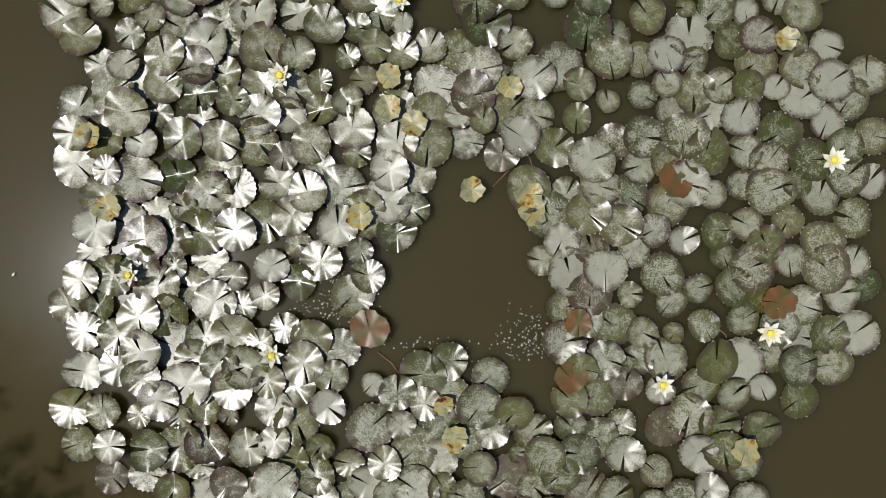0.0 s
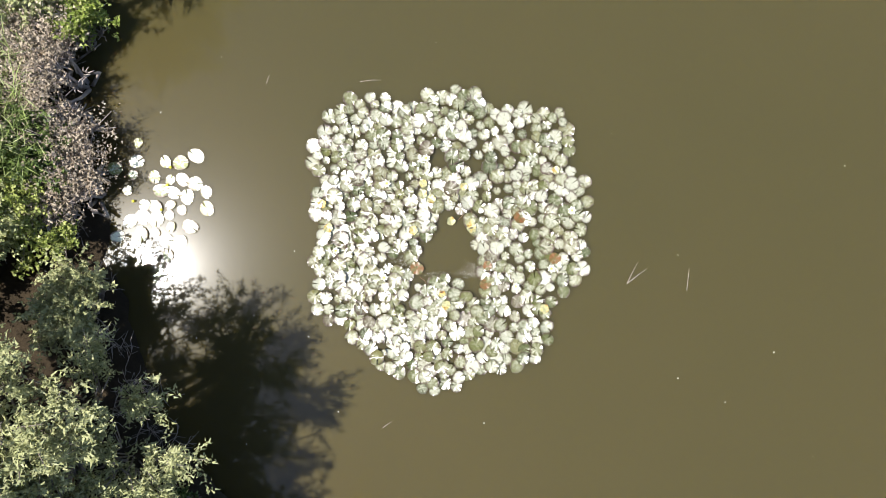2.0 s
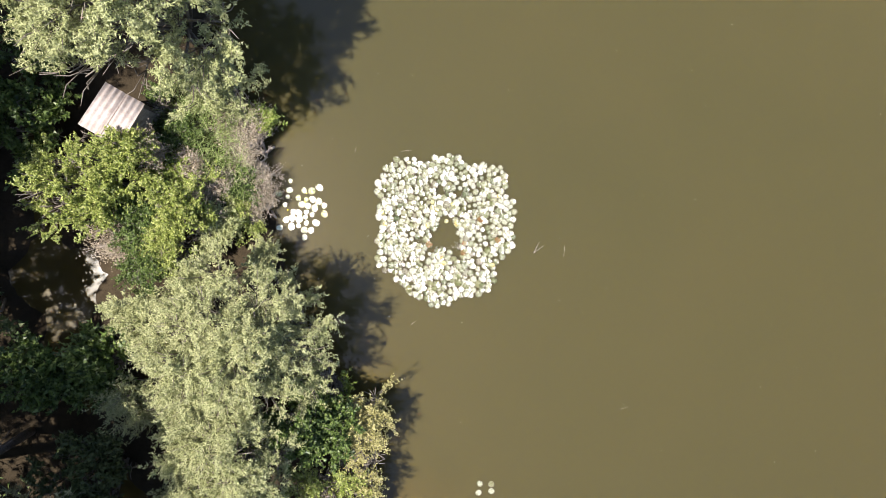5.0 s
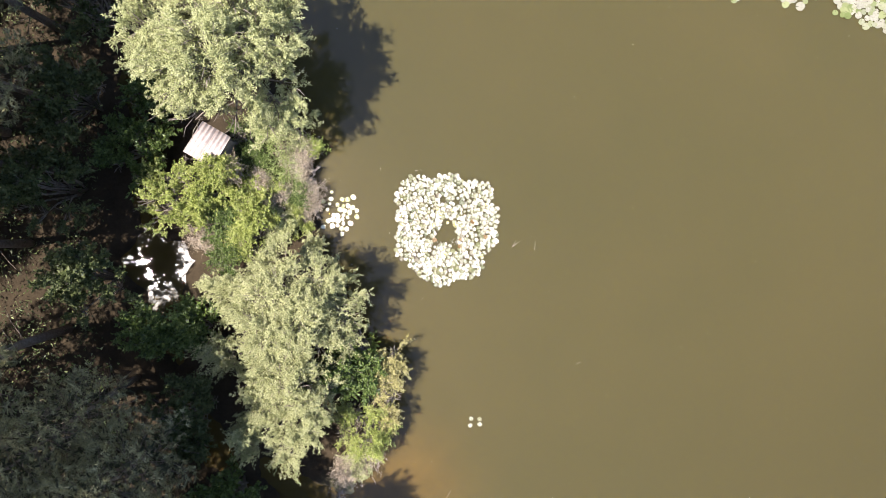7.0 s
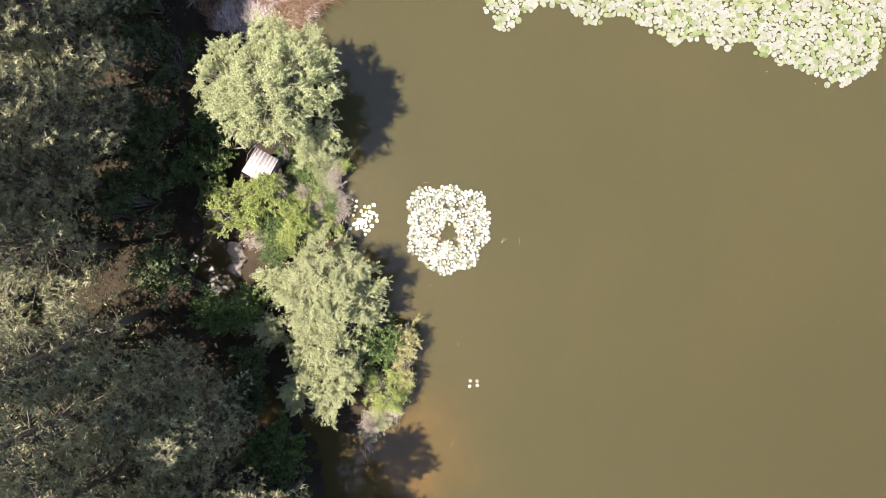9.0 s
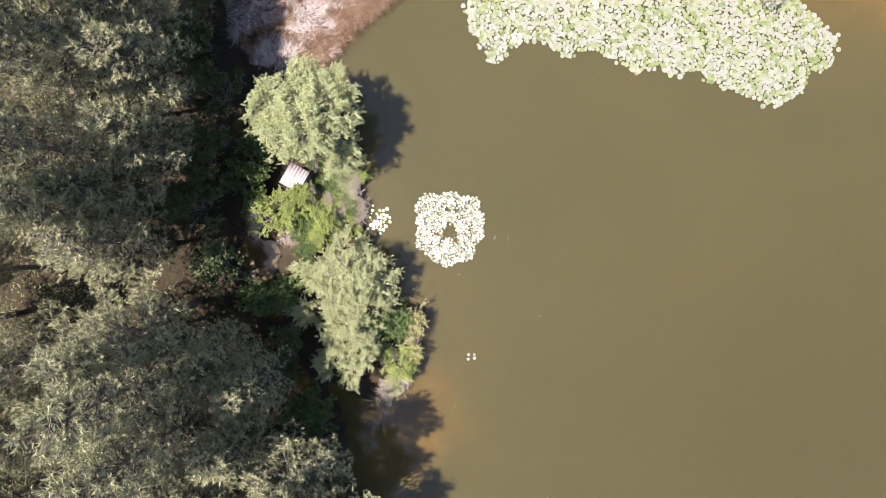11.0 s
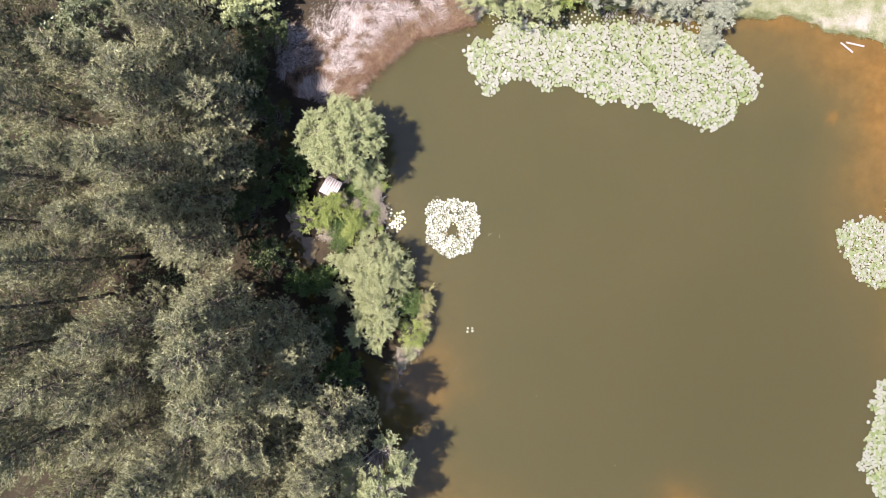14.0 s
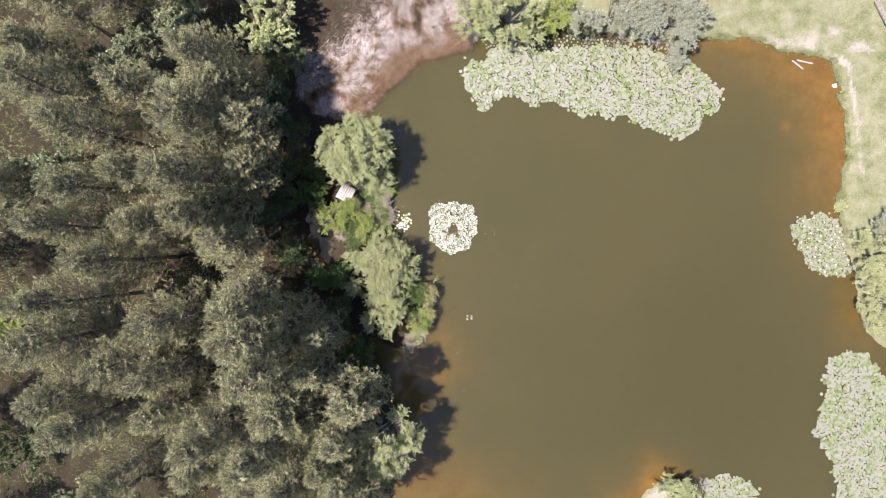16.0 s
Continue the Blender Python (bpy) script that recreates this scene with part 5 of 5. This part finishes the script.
def build_bank_grass():
    rng = np.random.default_rng(24)
    bank = [(21.83, 16.34), (24.74, 16.72), (28.15, 15.85), (31.55, 15.36), (33.51, 14.63), (34.55, 10.03), (34.88, 5.16), (34.29, 2.72), (34.72, 0.27), (39.60, 0.27), (39.21, 20.64), (21.78, 20.68)]
    heads = np.array([p for p in scatter(rng, bank, 0.2, 24000) if noise.noise((p[0] * 0.7, p[1] * 0.7, 1.0)) > -0.15])
    per = 6
    n = per * len(heads)
    c = np.column_stack([np.repeat(heads, per, 0) + rng.normal(0, 0.06, (n, 2)), np.zeros(n)])
    d = shore(c[:, 0], c[:, 1])
    c[:, 2] = smooth(d, -0.2, 1.2) * 0.28 + smooth(d, 1.0, 9.0) * 0.5 - 0.02
    keep = d > 0.15
    c = c[keep]
    n = len(c)
    w = np.column_stack([rng.normal(0, 0.8, n), rng.normal(0, 0.8, n), rng.uniform(0.3, 1.0, n)])
    ob = new("bank_grass", quick_mesh("bank_grass", blades(c, w, rng.uniform(0.08, 0.22, n), rng.uniform(0.012, 0.03, n), rng, 3), n, 3, M_GRASS))
    tagged(ob, "short dry grass tufts on the open bank", "grass", kind="stuff")
    # taller weeds hang over the water's edge
    belt = [(21.08, 17.79), (37.72, 17.76), (38.07, -1.69), (31.33, -1.69), (31.10, 13.43), (21.13, 13.44)]
    p = np.array(scatter(rng, belt, 0.11, 40000))
    d = shore(p[:, 0], p[:, 1])
    p = p[(d > -0.22) & (d < 0.32) & (wobble(p[:, 0], p[:, 1], 1.1, 2.0) > -0.35)]
    n = 12 * len(p)
    c = np.column_stack([np.repeat(p, 12, 0) + rng.normal(0, 0.07, (n, 2)), rng.uniform(0.02, 0.16, n)])
    w = np.column_stack([rng.normal(0, 0.8, n), rng.normal(0, 0.8, n), rng.uniform(0.3, 1.2, n)])
    ob = new("shore_weeds", quick_mesh("shore_weeds", blades(c, w, rng.uniform(0.12, 0.32, n), rng.uniform(0.014, 0.035, n), rng, 3), n, 3, M_GRASS))
    tagged(ob, "ragged weeds along the water's edge", "grass", kind="stuff")


build_bank_grass()
build_tall_grass()
def dead_bush(x, y, z, size, seed, lean=(0.0, 0.0)):
    """A leafless grey bush: stems that fork twice."""
    rng = np.random.default_rng(seed)
    bush = thing("dead_bush", "leafless grey bush at the water's edge", "bush", (x, y, z), "dead bushes")
    for k in range(9):
        a = math.tau * k / 9 + rng.normal(0, 0.3)
        d = Vector((math.cos(a) + lean[0], math.sin(a) + lean[1], rng.uniform(0.4, 1.1))).normalized() * size * rng.uniform(0.7, 1.1)
        runs = [([Vector((0, 0, -0.1)), d * 0.5 + Vector(rng.normal(size=3)) * 0.05, d], [0.03, 0.02, 0.006])]
        for f in rng.uniform(0.35, 0.95, 6):
            e = (d + Vector(rng.normal(size=3)) * size * 0.7).normalized() * size * rng.uniform(0.25, 0.5)
            runs.append(([d * f, d * f + e * 0.5, d * f + e], [0.012, 0.009, 0.004]))
            for g in (0.4, 0.7):
                t = Vector(rng.normal(size=3)) * size * 0.14
                runs.append(([d * f + e * g, d * f + e * g + t], [0.006, 0.003]))
        part("stem", tubes("stem", runs, M_DEAD, 3), bush)


def build_dead_bushes():
    for k, ((x, y), size, lean) in enumerate((((22.04, -22.65), 1.1, (0.2, 0.8)), ((12.09, 16.94), 1.3, (-0.3, -0.8)), ((14.43, 16.74), 1.4, (0.0, -0.8)), ((2.10, 16.76), 1.1, (0.0, -0.8)), ((17.94, 16.35), 0.9, (-0.4, -0.6)), ((1.12, 17.35), 1.0, (0.2, -0.4)))):
        dead_bush(x, y, 0.12, size, 60 + k, lean)


build_dead_bushes()
build_pines()
build_bank_trees()
build_north_bushes()
build_understorey()
build_reeds()
build_bank_twigs()


# ---- the shed, planks and small things ----
def corrugated(width, length, pitch=0.23, depth=0.034):
    n = int(width / pitch * 6)
    verts, faces = [], []
    for i in range(n + 1):
        x = width * (i / n - 0.5)
        z = depth * math.cos(math.tau * x / pitch)
        verts += [(x, -length / 2, z), (x, length / 2, z), (x, -length / 2, z - 0.008), (x, length / 2, z - 0.008)]
    for i in range(n):
        a = 4 * i
        faces += [(a, a + 4, a + 5, a + 1), (a + 2, a + 3, a + 7, a + 6), (a, a + 2, a + 6, a + 4), (a + 1, a + 5, a + 7, a + 3)]
    return verts, faces


def box(sx, sy, sz, bevel=0.006):
    bm = bmesh.new()
    bmesh.ops.create_cube(bm, size=1.0, matrix=Matrix.Diagonal((sx, sy, sz, 1)))
    bmesh.ops.bevel(bm, geom=bm.edges, offset=bevel, segments=1, affect="EDGES")
    return bm


def bm_mesh(name, bm, material):
    me = bpy.data.meshes.new(name)
    bm.to_mesh(me)
    bm.free()
    me.materials.append(material)
    return me


def build_shed():
    x, y = SHED
    shed = thing("shed", "small shed with a weathered corrugated sheet roof in the bushes", "shed", (x, y, 0.3))
    shed.rotation_euler = (0, 0, radians(-28))
    rafters = bmesh.new()
    for dy in (-0.5, 0.0, 0.5):
        bmesh.ops.create_cube(rafters, size=1.0, matrix=Matrix.Translation((0, dy, 0)) @ Matrix.Diagonal((1.14, 0.06, 0.08, 1)))
    roof = part("roof_frame", bm_mesh("roof_frame", rafters, M_BOARD), shed)
    roof.location, roof.rotation_euler = (0, 0, 2.0), (radians(-9), 0, 0)
    for k, dx in enumerate((-0.29, 0.29)):
        ob = part("roof_sheet", mesh_of("roof_sheet", *corrugated(0.66, 1.35, 0.177, 0.026), M_SHEET, True), roof, "pinkish weathered corrugated sheet")
        ob.location, ob.rotation_euler = (dx, 0, 0.075 + 0.012 * k), (0, 0, radians(1.5 * k))
    for (px, py, sx, sy) in ((-0.5, 0, 0.05, 1.1), (0.5, 0, 0.05, 1.1), (0, -0.53, 0.94, 0.05), (0, 0.53, 0.94, 0.05)):
        part("wall_board", bm_mesh("wall_board", box(sx, sy, 1.95), M_BOARD), shed).location = (px, py, 0.85)


def build_small_things():
    rng = np.random.default_rng(19)
    for (x, y), a, l in (((30.16, 14.15), -38, 1.2), ((30.79, 14.39), -12, 1.4)):
        ob = tagged(new("plank", bm_mesh("plank", box(l, 0.13, 0.06), M_BLEACHED)), "bleached plank lying at the water's edge", "plank", "bleached planks")
        ob.location, ob.rotation_euler = (x, y, 0.05), (0, 0, radians(a))
    x, y = (37.14, 17.86)
    beam = tagged(new("beam", bm_mesh("beam", box(3.4, 0.42, 0.22, 0.03), M_BOARD)), "long grey weathered beam lying in the grass", "beam")
    beam.location, beam.rotation_euler = (x, y, 0.85), (0, 0, radians(-62))
    x, y = (33.35, 12.31)
    bm = bmesh.new()
    bmesh.ops.create_icosphere(bm, subdivisions=3, radius=0.17)
    for v in bm.verts:
        v.co = v.co * (1 + 0.5 * noise.noise(v.co * 7))
        v.co.x *= 1.4
        v.co.z *= 0.6
    ob = tagged(new("boulder", bm_mesh("boulder", bm, M_STONE)), "pale boulder at the edge of the pond", "stone")
    ob.location = (x, y, 0.15)
    # floating sticks
    for (x, y), a, l in (((3.26, -0.34), 65, 0.36), ((3.33, -0.39), 38, 0.36), ((4.10, -0.42), 85, 0.33), ((-0.74, 2.47), 5, 0.3), ((-0.40, -2.73), 35, 0.17), ((-2.28, 2.47), 70, 0.14), ((0.89, -10.85), 60, 0.5), ((6.07, -5.15), 20, 0.25)):
        d = Vector((math.cos(radians(a)), math.sin(radians(a)), 0)) * l / 2
        me = mesh_of("stick", *tube([-d, d * 0.2 + Vector((0, 0.01, 0.004)), d], [0.004, 0.0035, 0.002], 5), M_TWIG, True)
        tagged(new("stick", me), "thin pale stick floating on the water", "stick", "floating sticks").location = (x, y, 0.006)
    # fluff and bits on the surface
    pts = np.array(scatter(rng, POND, 1.5, 6000))
    n = len(pts)
    pts = pts + rng.normal(0, 0.4, (n, 2))
    keep = shore(pts[:, 0], pts[:, 1]) < -0.4
    c = np.column_stack([pts[keep], np.full(keep.sum(), 0.008)])
    n = len(c)
    w = np.column_stack([rng.normal(size=(n, 2)), np.zeros(n)])
    s = rng.uniform(0.010, 0.034, n)
    ob = new("floating_bits", quick_mesh("floating_bits", blades(c, w, s, s * 0.6, rng), n, 4, M_SPECK))
    tagged(ob, "pale fluff and bits floating on the pond", "debris", kind="stuff")


build_shed()
build_small_things()
